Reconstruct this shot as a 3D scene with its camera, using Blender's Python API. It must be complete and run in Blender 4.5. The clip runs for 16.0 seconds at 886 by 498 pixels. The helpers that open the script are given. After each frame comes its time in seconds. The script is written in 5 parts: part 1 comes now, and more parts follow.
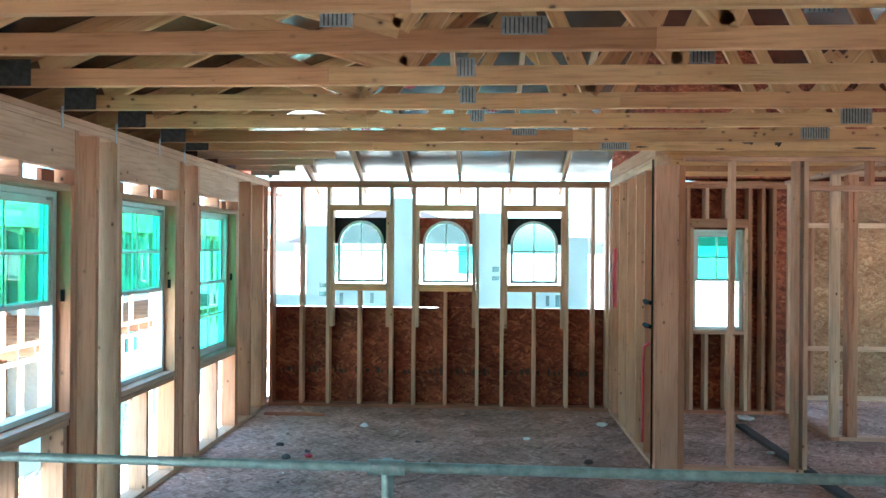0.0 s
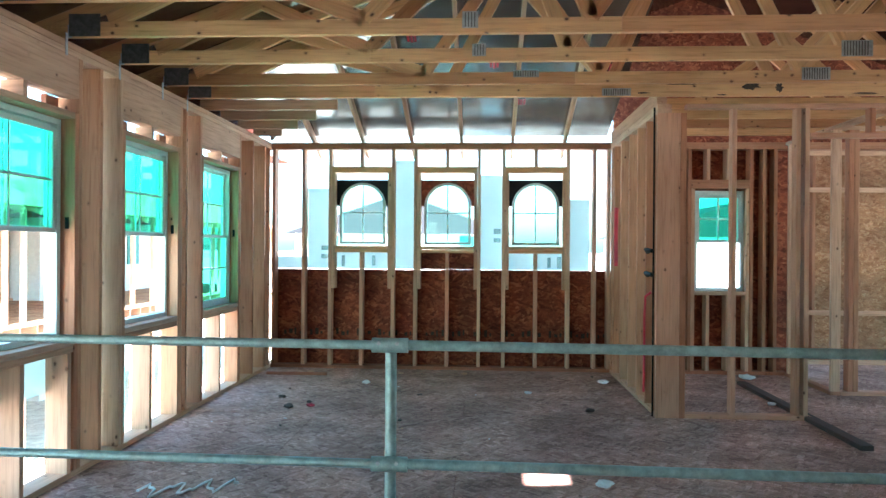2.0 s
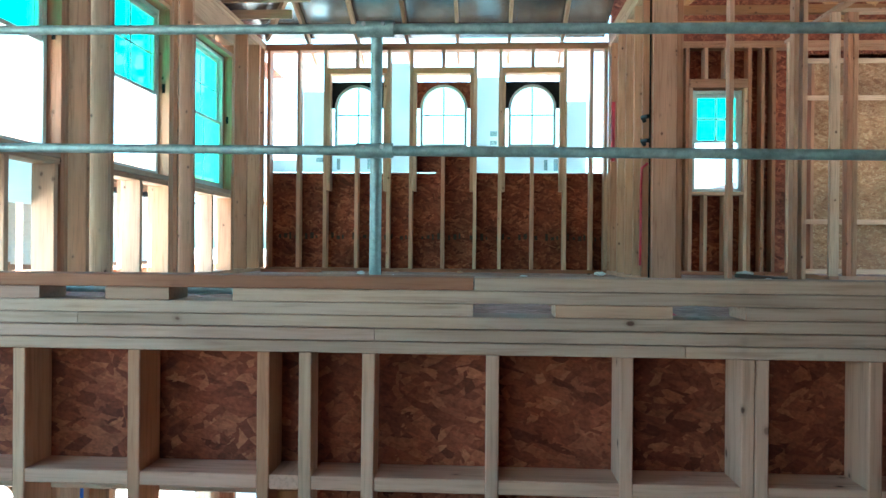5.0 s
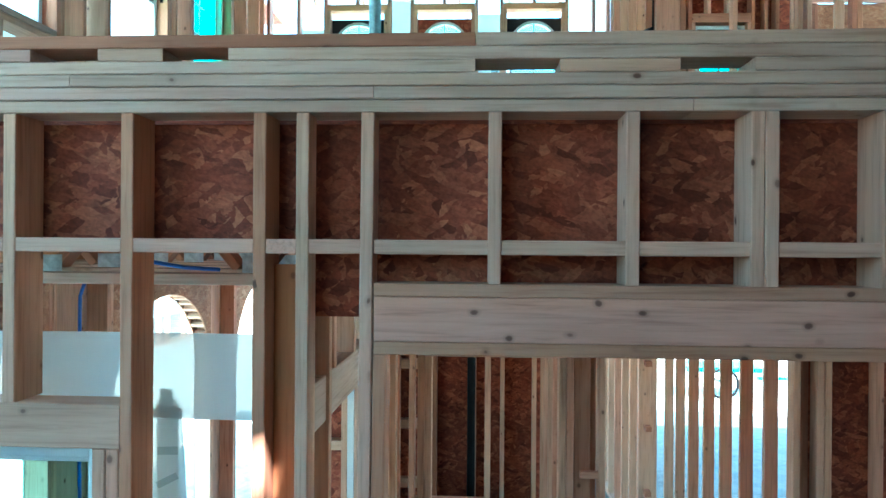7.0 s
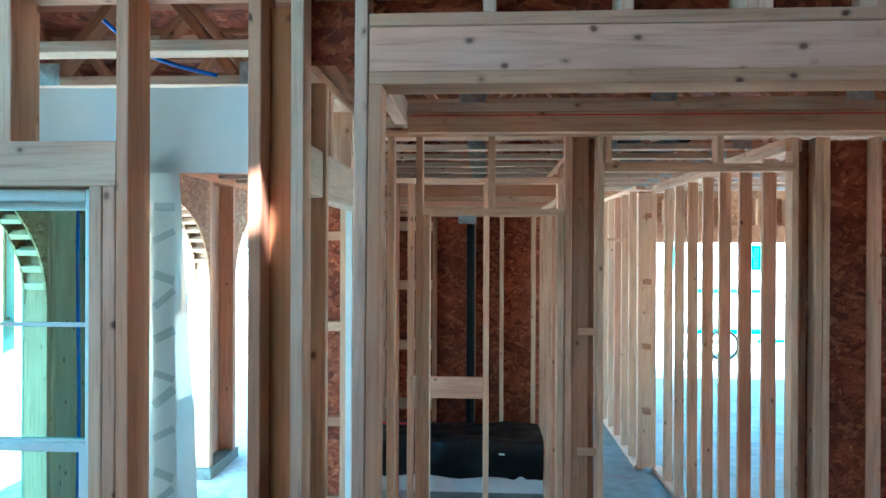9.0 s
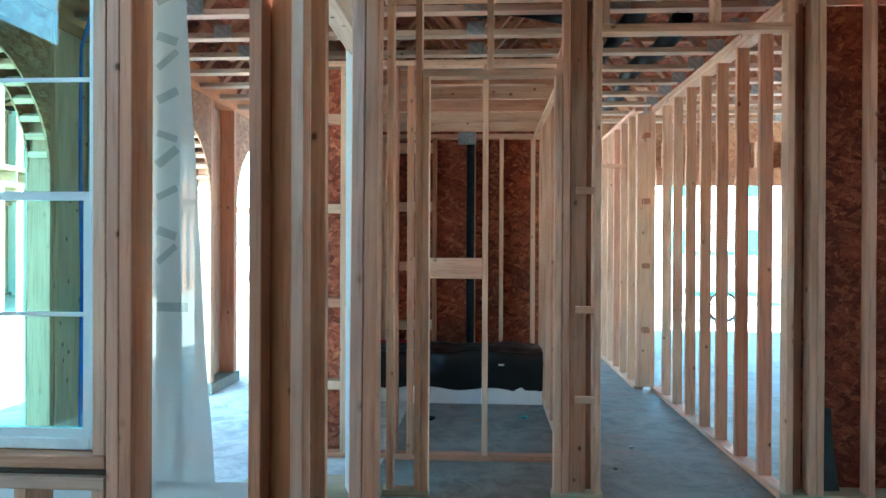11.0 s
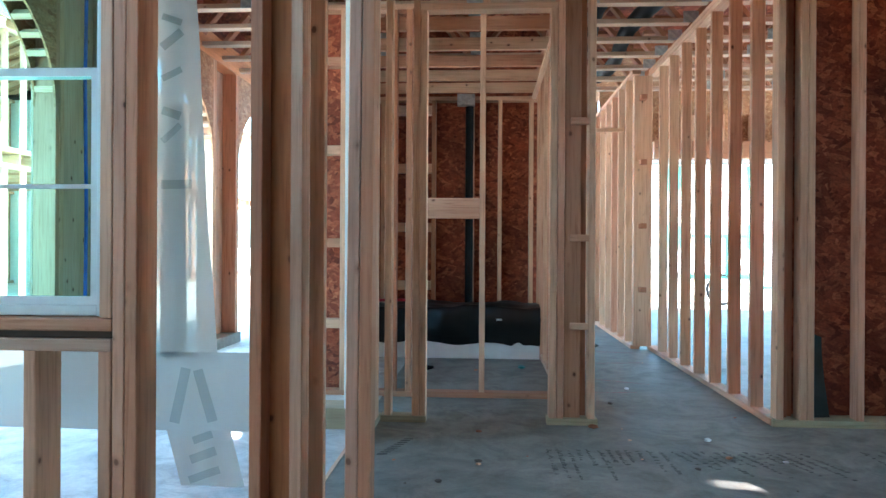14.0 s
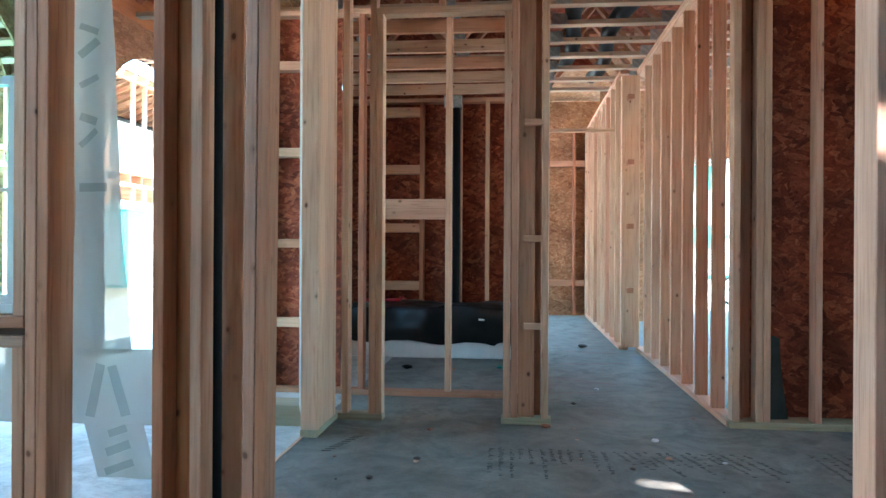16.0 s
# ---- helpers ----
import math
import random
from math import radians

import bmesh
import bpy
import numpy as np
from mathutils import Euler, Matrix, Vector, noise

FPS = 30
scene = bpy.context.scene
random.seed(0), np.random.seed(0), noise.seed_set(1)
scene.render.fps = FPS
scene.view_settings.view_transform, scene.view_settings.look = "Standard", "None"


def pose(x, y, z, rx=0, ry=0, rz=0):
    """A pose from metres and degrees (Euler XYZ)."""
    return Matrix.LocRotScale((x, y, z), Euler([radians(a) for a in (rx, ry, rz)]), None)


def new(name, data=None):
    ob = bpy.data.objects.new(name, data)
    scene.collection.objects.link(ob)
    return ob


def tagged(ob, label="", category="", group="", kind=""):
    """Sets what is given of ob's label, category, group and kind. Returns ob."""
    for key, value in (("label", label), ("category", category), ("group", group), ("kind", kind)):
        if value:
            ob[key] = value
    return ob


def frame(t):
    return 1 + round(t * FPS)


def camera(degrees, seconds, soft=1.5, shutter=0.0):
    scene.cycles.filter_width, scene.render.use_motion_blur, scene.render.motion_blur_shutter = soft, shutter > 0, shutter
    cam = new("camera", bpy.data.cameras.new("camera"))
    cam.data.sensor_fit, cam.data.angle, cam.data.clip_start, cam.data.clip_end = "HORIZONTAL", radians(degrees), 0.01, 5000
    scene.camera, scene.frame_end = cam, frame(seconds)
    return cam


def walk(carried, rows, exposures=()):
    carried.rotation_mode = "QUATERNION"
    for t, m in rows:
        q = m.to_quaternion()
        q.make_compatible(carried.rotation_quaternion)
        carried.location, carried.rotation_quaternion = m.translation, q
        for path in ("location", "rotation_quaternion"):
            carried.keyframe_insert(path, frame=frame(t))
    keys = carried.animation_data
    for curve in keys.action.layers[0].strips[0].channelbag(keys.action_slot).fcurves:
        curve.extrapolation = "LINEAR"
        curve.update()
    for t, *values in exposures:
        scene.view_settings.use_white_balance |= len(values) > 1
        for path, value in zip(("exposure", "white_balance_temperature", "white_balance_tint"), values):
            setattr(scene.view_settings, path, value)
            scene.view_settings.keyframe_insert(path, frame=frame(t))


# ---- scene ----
cam = camera(63.3, 16.0)
METRES, EYE, TILT, LEAN, TURN = 4.69, 5.16, 0.0, -0.4, 3.1
ROWS = [
    (0.0, 0.0, 0.0, 0.0, 0.0, 0.0, -0.0),
    (0.5, -0.0, -0.0015, -0.0277, -0.01, 0.02, 0.02),
    (1.0, -0.0002, -0.0034, -0.0417, -0.0, 0.01, -0.0),
    (1.5, -0.0013, -0.0036, -0.0626, 0.02, -0.01, -0.01),
    (2.0, -0.0019, -0.0042, -0.0915, 0.07, -0.07, -0.02),
    (2.5, -0.0019, -0.0037, -0.1374, 0.07, -0.11, -0.06),
    (3.0, -0.0013, -0.0028, -0.1737, -0.02, -0.16, -0.08),
    (5.5, 0.009, 0.0127, -0.3672, 0.1, -0.11, -0.07),
    (6.0, 0.0073, 0.0166, -0.4025, 0.15, -0.17, -0.02),
    (6.5, 0.0067, 0.0185, -0.4397, 0.14, -0.15, -0.02),
    (7.0, 0.0079, 0.0202, -0.4786, 0.13, -0.15, -0.01),
    (7.5, 0.0116, 0.0207, -0.5174, 0.09, -0.1, 0.1),
    (8.0, 0.0119, 0.0198, -0.5566, 0.08, -0.09, 0.16),
    (8.5, 0.0111, 0.019, -0.6005, 0.13, -0.13, 0.17),
    (9.0, 0.0104, 0.019, -0.6439, 0.15, -0.16, 0.17),
    (9.5, 0.0109, 0.0186, -0.686, 0.15, -0.22, 0.15),
    (10.0, 0.0123, 0.0166, -0.7263, 0.16, -0.23, 0.16),
    (12.5, 0.0078, 0.001, -0.8846, 0.27, -0.15, 0.13),
    (13.0, 0.0052, -0.0015, -0.8892, 0.29, -0.1, 0.12),
    (13.5, 0.0065, -0.0037, -0.8932, 0.3, -0.07, 0.12),
    (14.0, 0.0155, -0.0066, -0.894, 0.29, -0.06, 0.07),
    (14.5, 0.0314, -0.0082, -0.8931, 0.3, -0.06, 0.06),
    (15.0, 0.0537, -0.0105, -0.894, 0.57, -0.05, 0.04),
    (15.5, 0.0788, -0.0135, -0.8948, 1.41, -0.03, 0.06),
    (16.0, 0.1072, -0.015, -0.8941, 2.74, -0.02, 0.08),
]
walk(cam, [(t, pose(0, 0, EYE, TILT, LEAN, TURN) @ pose(METRES * x, METRES * y, METRES * z, 90 + pitch, roll, yaw)) for t, x, y, z, yaw, pitch, roll in ROWS],
     exposures=((0.0, 3.5, 5600, 21), (3.0, 3.46, 5800, 23), (5.5, 3.66, 5600, 16), (7.0, 3.92, 5050, 8), (8.0, 4.35, 4850, 4), (9.0, 4.17, 4900, 6), (10.0, 4.12, 5150, 10), (12.5, 4.12, 5600, 19), (14.0, 4.13, 5650, 21), (16.0, 4.13, 5650, 20)))

# ---- world, sun and exposure ----
world = bpy.data.worlds.new("sky")
scene.world = world
world.use_nodes = True
wn = world.node_tree
sky = wn.nodes.new("ShaderNodeTexSky")
sky.sky_type = "NISHITA"
sky.sun_disc = False
sky.sun_elevation = radians(54.6)
sky.sun_rotation = radians(160)
sky.dust_density = 3.0
sky_tint = wn.nodes.new("ShaderNodeMix")
sky_tint.data_type, sky_tint.blend_type = "RGBA", "MULTIPLY"
sky_tint.inputs["Factor"].default_value = 1.0
sky_tint.inputs["B"].default_value = (0.62, 1.10, 1.02, 1)
wn.links.new(sky.outputs["Color"], sky_tint.inputs["A"])
wn.links.new(sky_tint.outputs["Result"], wn.nodes["Background"].inputs["Color"])
wn.nodes["Background"].inputs["Strength"].default_value = 0.15

sun_data = bpy.data.lights.new("sun", "SUN")
sun_data.energy, sun_data.angle, sun_data.color = 5.0, radians(0.55), (1.0, 0.94, 0.84)
sun = new("sun", sun_data)
SUN_EL, SUN_AZ = radians(54.6), radians(160)
SUN_DIR = Vector((math.sin(SUN_AZ) * math.cos(SUN_EL), math.cos(SUN_AZ) * math.cos(SUN_EL), math.sin(SUN_EL)))
sun.matrix_world = SUN_DIR.to_track_quat("Z", "Y").to_matrix().to_4x4()


# ---- materials ----
def mat_base(name, rough=0.7, metal=0.0, spec=0.4):
    m = bpy.data.materials.new(name)
    m.use_nodes = True
    b = m.node_tree.nodes["Principled BSDF"]
    b.inputs["Roughness"].default_value = rough
    b.inputs["Metallic"].default_value = metal
    b.inputs["Specular IOR Level"].default_value = spec
    return m, m.node_tree, b


def nd(t, kind, **vals):
    n = t.nodes.new(kind)
    for k, v in vals.items():
        n.inputs[k.replace("_", " ")].default_value = v
    return n


def ramp(t, src, stops):
    r = t.nodes.new("ShaderNodeValToRGB")
    e = r.color_ramp.elements
    while len(e) < len(stops):
        e.new(0.5)
    for el, (p, c) in zip(e, stops):
        el.position, el.color = p, (*c, 1)
    t.links.new(src, r.inputs[0])
    return r.outputs["Color"]


def mixc(t, kind, fac, a, b):
    n = t.nodes.new("ShaderNodeMix")
    n.data_type, n.blend_type = "RGBA", kind
    for sock, v in (("Factor", fac), ("A", a), ("B", b)):
        if isinstance(v, (int, float)):
            n.inputs[sock].default_value = v
        elif isinstance(v, tuple):
            n.inputs[sock].default_value = (*v, 1)
        else:
            t.links.new(v, n.inputs[sock])
    return n.outputs["Result"]


def bump(t, b, src, strength, dist=0.002):
    n = nd(t, "ShaderNodeBump", Strength=strength, Distance=dist)
    t.links.new(src, n.inputs["Height"])
    t.links.new(n.outputs["Normal"], b.inputs["Normal"])


def shifted(t, scale):
    """Object coordinates, moved by a random amount for each piece."""
    co = t.nodes.new("ShaderNodeTexCoord")
    info = t.nodes.new("ShaderNodeObjectInfo")
    mul = t.nodes.new("ShaderNodeMath")
    mul.operation = "MULTIPLY"
    mul.inputs[1].default_value = 37.0
    t.links.new(info.outputs["Random"], mul.inputs[0])
    add = t.nodes.new("ShaderNodeVectorMath")
    add.operation = "ADD"
    t.links.new(co.outputs["Object"], add.inputs[0])
    t.links.new(mul.outputs[0], add.inputs[1])
    mp = t.nodes.new("ShaderNodeMapping")
    mp.inputs["Scale"].default_value = scale
    t.links.new(add.outputs[0], mp.inputs["Vector"])
    return mp.outputs["Vector"], info.outputs["Random"], add.outputs[0]


def lumber(name, pale, mid, dark, rough=0.72):
    """Sawn softwood: the grain runs along each board's own z axis."""
    m, t, b = mat_base(name, rough, spec=0.3)
    vec, rnd, raw = shifted(t, (1, 1, 0.05))
    pinkish = (mid[0] * 1.04, mid[1] * 0.90, mid[2] * 0.92)
    tone = ramp(t, rnd, [(0.0, pale), (0.22, mid), (0.4, pale), (0.6, pinkish), (0.8, pale), (1.0, dark)])
    grain = nd(t, "ShaderNodeTexNoise", Scale=70, Detail=3, Roughness=0.6, Distortion=0.4)
    t.links.new(vec, grain.inputs["Vector"])
    col = mixc(t, "MULTIPLY", 0.52, tone, ramp(t, grain.outputs["Fac"], [(0.3, (0.52, 0.38, 0.29)), (0.47, (0.93, 0.86, 0.80)), (0.7, (1.1, 1.07, 1.03))]))
    broad = nd(t, "ShaderNodeTexNoise", Scale=5, Detail=2)
    mp = t.nodes.new("ShaderNodeMapping")
    mp.inputs["Scale"].default_value = (1, 1, 0.25)
    t.links.new(raw, mp.inputs["Vector"])
    t.links.new(mp.outputs["Vector"], broad.inputs["Vector"])
    col = mixc(t, "MULTIPLY", 0.8, col, ramp(t, broad.outputs["Fac"], [(0.3, (0.72, 0.66, 0.62)), (0.55, (1, 1, 1)), (0.75, (1.1, 0.98, 0.85))]))
    knot = nd(t, "ShaderNodeTexVoronoi", Scale=1.0, Randomness=1.0)
    mk = t.nodes.new("ShaderNodeMapping")
    mk.inputs["Scale"].default_value = (11, 11, 8)
    t.links.new(raw, mk.inputs["Vector"])
    wob = nd(t, "ShaderNodeTexNoise", Scale=9, Detail=2)
    t.links.new(raw, wob.inputs["Vector"])
    warped = t.nodes.new("ShaderNodeVectorMath")
    warped.operation = "MULTIPLY_ADD"
    warped.inputs[1].default_value = (0.25, 0.25, 0.25)
    t.links.new(wob.outputs["Color"], warped.inputs[0])
    t.links.new(mk.outputs["Vector"], warped.inputs[2])
    t.links.new(warped.outputs[0], knot.inputs["Vector"])
    spot = ramp(t, knot.outputs["Distance"], [(0.055, (1, 1, 1)), (0.085, (0.8, 0.8, 0.8)), (0.105, (0.3, 0.3, 0.3)), (0.19, (0, 0, 0))])
    pick = t.nodes.new("ShaderNodeSeparateColor")
    t.links.new(knot.outputs["Color"], pick.inputs[0])
    spot = mixc(t, "MULTIPLY", 1.0, spot, ramp(t, pick.outputs[0], [(0.34, (0, 0, 0)), (0.42, (0.6, 0.6, 0.6)), (0.9, (1, 1, 1))]))
    col = mixc(t, "MIX", spot, col, (0.10, 0.04, 0.022))
    t.links.new(col, b.inputs["Base Color"])
    bump(t, b, grain.outputs["Fac"], 0.35)
    return m


def osb(name, dark, mid, pale, thin="z"):
    """Strand board: long flakes lying at two slants."""
    m, t, b = mat_base(name, 0.75, spec=0.25)
    co = t.nodes.new("ShaderNodeTexCoord")
    cols, maps = [], []
    for turn, seed, sc in ((18, 0.0, (11, 34)), (-34, 4.3, (13, 38)), (66, 9.1, (12, 32))):
        mp = t.nodes.new("ShaderNodeMapping")
        mp.inputs["Rotation"].default_value = (0, radians(turn), 0) if thin == "z" else (0, 0, radians(1.6 * turn + 25))
        mp.inputs["Location"].default_value = (seed, seed, seed)
        mp.vector_type = "TEXTURE"
        sc = (sc[0], sc[0], sc[1]) if thin == "z" else (sc[0], sc[1], 1)
        mp.inputs["Scale"].default_value = tuple(1 / v for v in sc)
        t.links.new(co.outputs["Object"], mp.inputs["Vector"])
        warp = nd(t, "ShaderNodeTexNoise", Scale=0.9, Detail=3)
        t.links.new(mp.outputs["Vector"], warp.inputs["Vector"])
        wv = t.nodes.new("ShaderNodeVectorMath")
        wv.operation = "MULTIPLY_ADD"
        wv.inputs[1].default_value = (1.3, 1.3, 1.3)
        t.links.new(warp.outputs["Color"], wv.inputs[0])
        t.links.new(mp.outputs["Vector"], wv.inputs[2])
        v = nd(t, "ShaderNodeTexVoronoi", Scale=1.0)
        t.links.new(wv.outputs[0], v.inputs["Vector"])
        cols.append(v)
        maps.append(mp.outputs["Vector"])
    sep = t.nodes.new("ShaderNodeSeparateColor")
    t.links.new(cols[0].outputs["Color"], sep.inputs[0])
    sep2 = t.nodes.new("ShaderNodeSeparateColor")
    t.links.new(cols[1].outputs["Color"], sep2.inputs[0])
    sep3 = t.nodes.new("ShaderNodeSeparateColor")
    t.links.new(cols[2].outputs["Color"], sep3.inputs[0])
    pick = t.nodes.new("ShaderNodeMath")
    pick.operation = "GREATER_THAN"
    pick.inputs[1].default_value = 0.55
    t.links.new(sep.outputs[1], pick.inputs[0])
    pick2 = t.nodes.new("ShaderNodeMath")
    pick2.operation = "GREATER_THAN"
    pick2.inputs[1].default_value = 0.7
    t.links.new(sep2.outputs[1], pick2.inputs[0])
    near = lambda a, k: tuple(m + (q - m) * k for m, q in zip(mid, a))
    stops = [(0.0, dark), (0.12, near(dark, 0.55)), (0.5, mid), (0.85, near(pale, 0.45)), (1.0, pale)]
    c = mixc(t, "MIX", pick.outputs[0], ramp(t, sep.outputs[0], stops), ramp(t, sep2.outputs[0], stops))
    c = mixc(t, "MIX", pick2.outputs[0], c, ramp(t, sep3.outputs[0], stops))
    blot = nd(t, "ShaderNodeTexNoise", Scale=2.2, Detail=3)
    t.links.new(co.outputs["Object"], blot.inputs["Vector"])
    c = mixc(t, "MULTIPLY", 0.8, c, ramp(t, blot.outputs["Fac"], [(0.32, (0.55, 0.5, 0.47)), (0.5, (0.9, 0.86, 0.84)), (0.66, (1.2, 1.15, 1.1))]))
    streak = nd(t, "ShaderNodeTexNoise", Scale=1.3, Detail=4, Roughness=0.7, Distortion=1.6)
    t.links.new(maps[0], streak.inputs["Vector"])
    c = mixc(t, "MULTIPLY", 0.8, c, ramp(t, streak.outputs["Fac"], [(0.3, (0.6, 0.55, 0.52)), (0.5, (0.98, 0.95, 0.93)), (0.68, (1.25, 1.2, 1.15))]))
    grit = nd(t, "ShaderNodeTexNoise", Scale=90, Detail=3)
    t.links.new(co.outputs["Object"], grit.inputs["Vector"])
    c = mixc(t, "MULTIPLY", 0.6, c, ramp(t, grit.outputs["Fac"], [(0.35, (0.66, 0.62, 0.6)), (0.6, (1.05, 1.05, 1.05))]))
    t.links.new(c, b.inputs["Base Color"])
    bump(t, b, sep.outputs[0], 0.3)
    return m


def plain(name, col, rough=0.6, metal=0.0, vary=0.25, scale=8.0, spec=0.4):
    m, t, b = mat_base(name, rough, metal, spec)
    co = t.nodes.new("ShaderNodeTexCoord")
    n = nd(t, "ShaderNodeTexNoise", Scale=scale, Detail=5, Roughness=0.65)
    t.links.new(co.outputs["Object"], n.inputs["Vector"])
    lo = tuple(c * (1 - vary) for c in col)
    hi = tuple(min(1, c * (1 + vary)) for c in col)
    t.links.new(ramp(t, n.outputs["Fac"], [(0.3, lo), (0.7, hi)]), b.inputs["Base Color"])
    bump(t, b, n.outputs["Fac"], 0.2)
    return m


def slab_mat(name, lo, hi, stain):
    m, t, b = mat_base(name, 0.7, spec=0.3)
    co = t.nodes.new("ShaderNodeTexCoord")
    big = nd(t, "ShaderNodeTexNoise", Scale=0.9, Detail=6, Roughness=0.65)
    fine = nd(t, "ShaderNodeTexNoise", Scale=60, Detail=4, Roughness=0.7)
    mid = nd(t, "ShaderNodeTexNoise", Scale=5, Detail=5, Roughness=0.7)
    for n in (big, fine, mid):
        t.links.new(co.outputs["Object"], n.inputs["Vector"])
    c = ramp(t, big.outputs["Fac"], [(0.3, lo), (0.68, hi)])
    c = mixc(t, "MULTIPLY", 0.5, c, ramp(t, fine.outputs["Fac"], [(0.3, (0.8, 0.8, 0.8)), (0.7, (1.1, 1.1, 1.1))]))
    c = mixc(t, "MIX", ramp(t, mid.outputs["Fac"], [(0.50, (0, 0, 0)), (0.62, (0.35, 0.35, 0.35)), (0.75, (0.8, 0.8, 0.8))]), c, stain)
    drag = nd(t, "ShaderNodeTexNoise", Scale=3.0, Detail=6, Roughness=0.75, Distortion=1.2)
    t.links.new(co.outputs["Object"], drag.inputs["Vector"])
    c = mixc(t, "MULTIPLY", 0.85, c, ramp(t, drag.outputs["Fac"], [(0.35, (0.62, 0.6, 0.58)), (0.5, (0.98, 0.97, 0.96)), (0.62, (1.2, 1.2, 1.18))]))
    t.links.new(c, b.inputs["Base Color"])
    t.links.new(ramp(t, big.outputs["Fac"], [(0.35, (0.48, 0.48, 0.48)), (0.65, (0.78, 0.78, 0.78))]), b.inputs["Roughness"])
    bump(t, b, fine.outputs["Fac"], 0.15)
    return m


def wrap_mat(name, col, through_col, clear=0.12):
    """Spun house wrap: a white sheet that lets light through."""
    m = bpy.data.materials.new(name)
    m.use_nodes = True
    t = m.node_tree
    t.nodes.remove(t.nodes["Principled BSDF"])
    out = t.nodes["Material Output"]
    co = t.nodes.new("ShaderNodeTexCoord")
    n = nd(t, "ShaderNodeTexNoise", Scale=3.0, Detail=4)
    t.links.new(co.outputs["Object"], n.inputs["Vector"])
    shade = ramp(t, n.outputs["Fac"], [(0.3, tuple(c * 0.85 for c in through_col)), (0.7, through_col)])
    d = nd(t, "ShaderNodeBsdfDiffuse", Color=(*col, 1))
    tr = t.nodes.new("ShaderNodeBsdfTranslucent")
    t.links.new(shade, tr.inputs["Color"])
    a = nd(t, "ShaderNodeMixShader", Fac=0.55)
    t.links.new(d.outputs[0], a.inputs[1])
    t.links.new(tr.outputs[0], a.inputs[2])
    cl = nd(t, "ShaderNodeBsdfTransparent", Color=(0.9, 1.0, 0.98, 1))
    z = nd(t, "ShaderNodeMixShader", Fac=clear)
    t.links.new(a.outputs[0], z.inputs[1])
    t.links.new(cl.outputs[0], z.inputs[2])
    t.links.new(z.outputs[0], out.inputs["Surface"])
    return m


def glass_mat(name, tint):
    m = bpy.data.materials.new(name)
    m.use_nodes = True
    t = m.node_tree
    t.nodes.remove(t.nodes["Principled BSDF"])
    tr = nd(t, "ShaderNodeBsdfTransparent", Color=(*tint, 1))
    gl = nd(t, "ShaderNodeBsdfGlossy", Roughness=0.02, Color=(0.9, 1.0, 0.97, 1))
    fr = nd(t, "ShaderNodeFresnel", IOR=1.5)
    mx = t.nodes.new("ShaderNodeMixShader")
    t.links.new(fr.outputs[0], mx.inputs[0])
    t.links.new(tr.outputs[0], mx.inputs[1])
    t.links.new(gl.outputs[0], mx.inputs[2])
    t.links.new(mx.outputs[0], t.nodes["Material Output"].inputs["Surface"])
    return m


PINE = lumber("pine_lumber", (0.64, 0.418, 0.285), (0.57, 0.335, 0.212), (0.43, 0.205, 0.118))
FIR = lumber("red_fir_lumber", (0.44, 0.215, 0.125), (0.38, 0.165, 0.09), (0.29, 0.105, 0.058))
BLUSH = lumber("blush_pine_lumber", (0.66, 0.425, 0.305), (0.60, 0.365, 0.255), (0.50, 0.265, 0.165))
GREY = lumber("weathered_lumber", (0.57, 0.42, 0.32), (0.50, 0.36, 0.27), (0.43, 0.27, 0.19))
GOLD = lumber("golden_truss_lumber", (0.72, 0.425, 0.205), (0.62, 0.33, 0.155), (0.42, 0.18, 0.08))
RUST = lumber("rusty_pine_lumber", (0.56, 0.31, 0.185), (0.48, 0.225, 0.125), (0.38, 0.14, 0.075))
ORANGE = lumber("orange_fir_lumber", (0.52, 0.215, 0.088), (0.46, 0.18, 0.07), (0.38, 0.13, 0.05))
TREATED = lumber("treated_lumber", (0.40, 0.38, 0.26), (0.34, 0.31, 0.20), (0.30, 0.25, 0.17))
DARKWOOD = lumber("dark_wet_lumber", (0.10, 0.085, 0.07), (0.08, 0.065, 0.055), (0.06, 0.05, 0.045))
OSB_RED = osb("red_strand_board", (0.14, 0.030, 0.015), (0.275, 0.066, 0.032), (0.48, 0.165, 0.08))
OSB_TAN = osb("tan_strand_board", (0.30, 0.135, 0.065), (0.42, 0.22, 0.115), (0.55, 0.34, 0.20))
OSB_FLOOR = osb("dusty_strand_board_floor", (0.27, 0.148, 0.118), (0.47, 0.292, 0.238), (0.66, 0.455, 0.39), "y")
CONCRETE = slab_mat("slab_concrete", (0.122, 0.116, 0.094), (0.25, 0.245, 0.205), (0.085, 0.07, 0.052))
PORCH_LIT = slab_mat("daylit_porch_concrete", (0.40, 0.39, 0.36), (0.58, 0.57, 0.53), (0.30, 0.28, 0.25))
DIRT = slab_mat("site_dirt", (0.42, 0.44, 0.38), (0.58, 0.60, 0.53), (0.32, 0.31, 0.26))
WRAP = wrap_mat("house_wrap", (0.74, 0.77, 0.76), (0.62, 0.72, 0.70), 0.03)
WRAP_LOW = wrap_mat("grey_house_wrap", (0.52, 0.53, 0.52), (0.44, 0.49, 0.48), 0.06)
WRAP_PRINT = wrap_mat("wrap_print_grey", (0.30, 0.305, 0.30), (0.30, 0.33, 0.33), 0.70)
GLASS = glass_mat("green_tinted_glass", (0.06, 0.56, 0.37))
GLASS_MID = glass_mat("light_green_glass", (0.36, 0.80, 0.75))
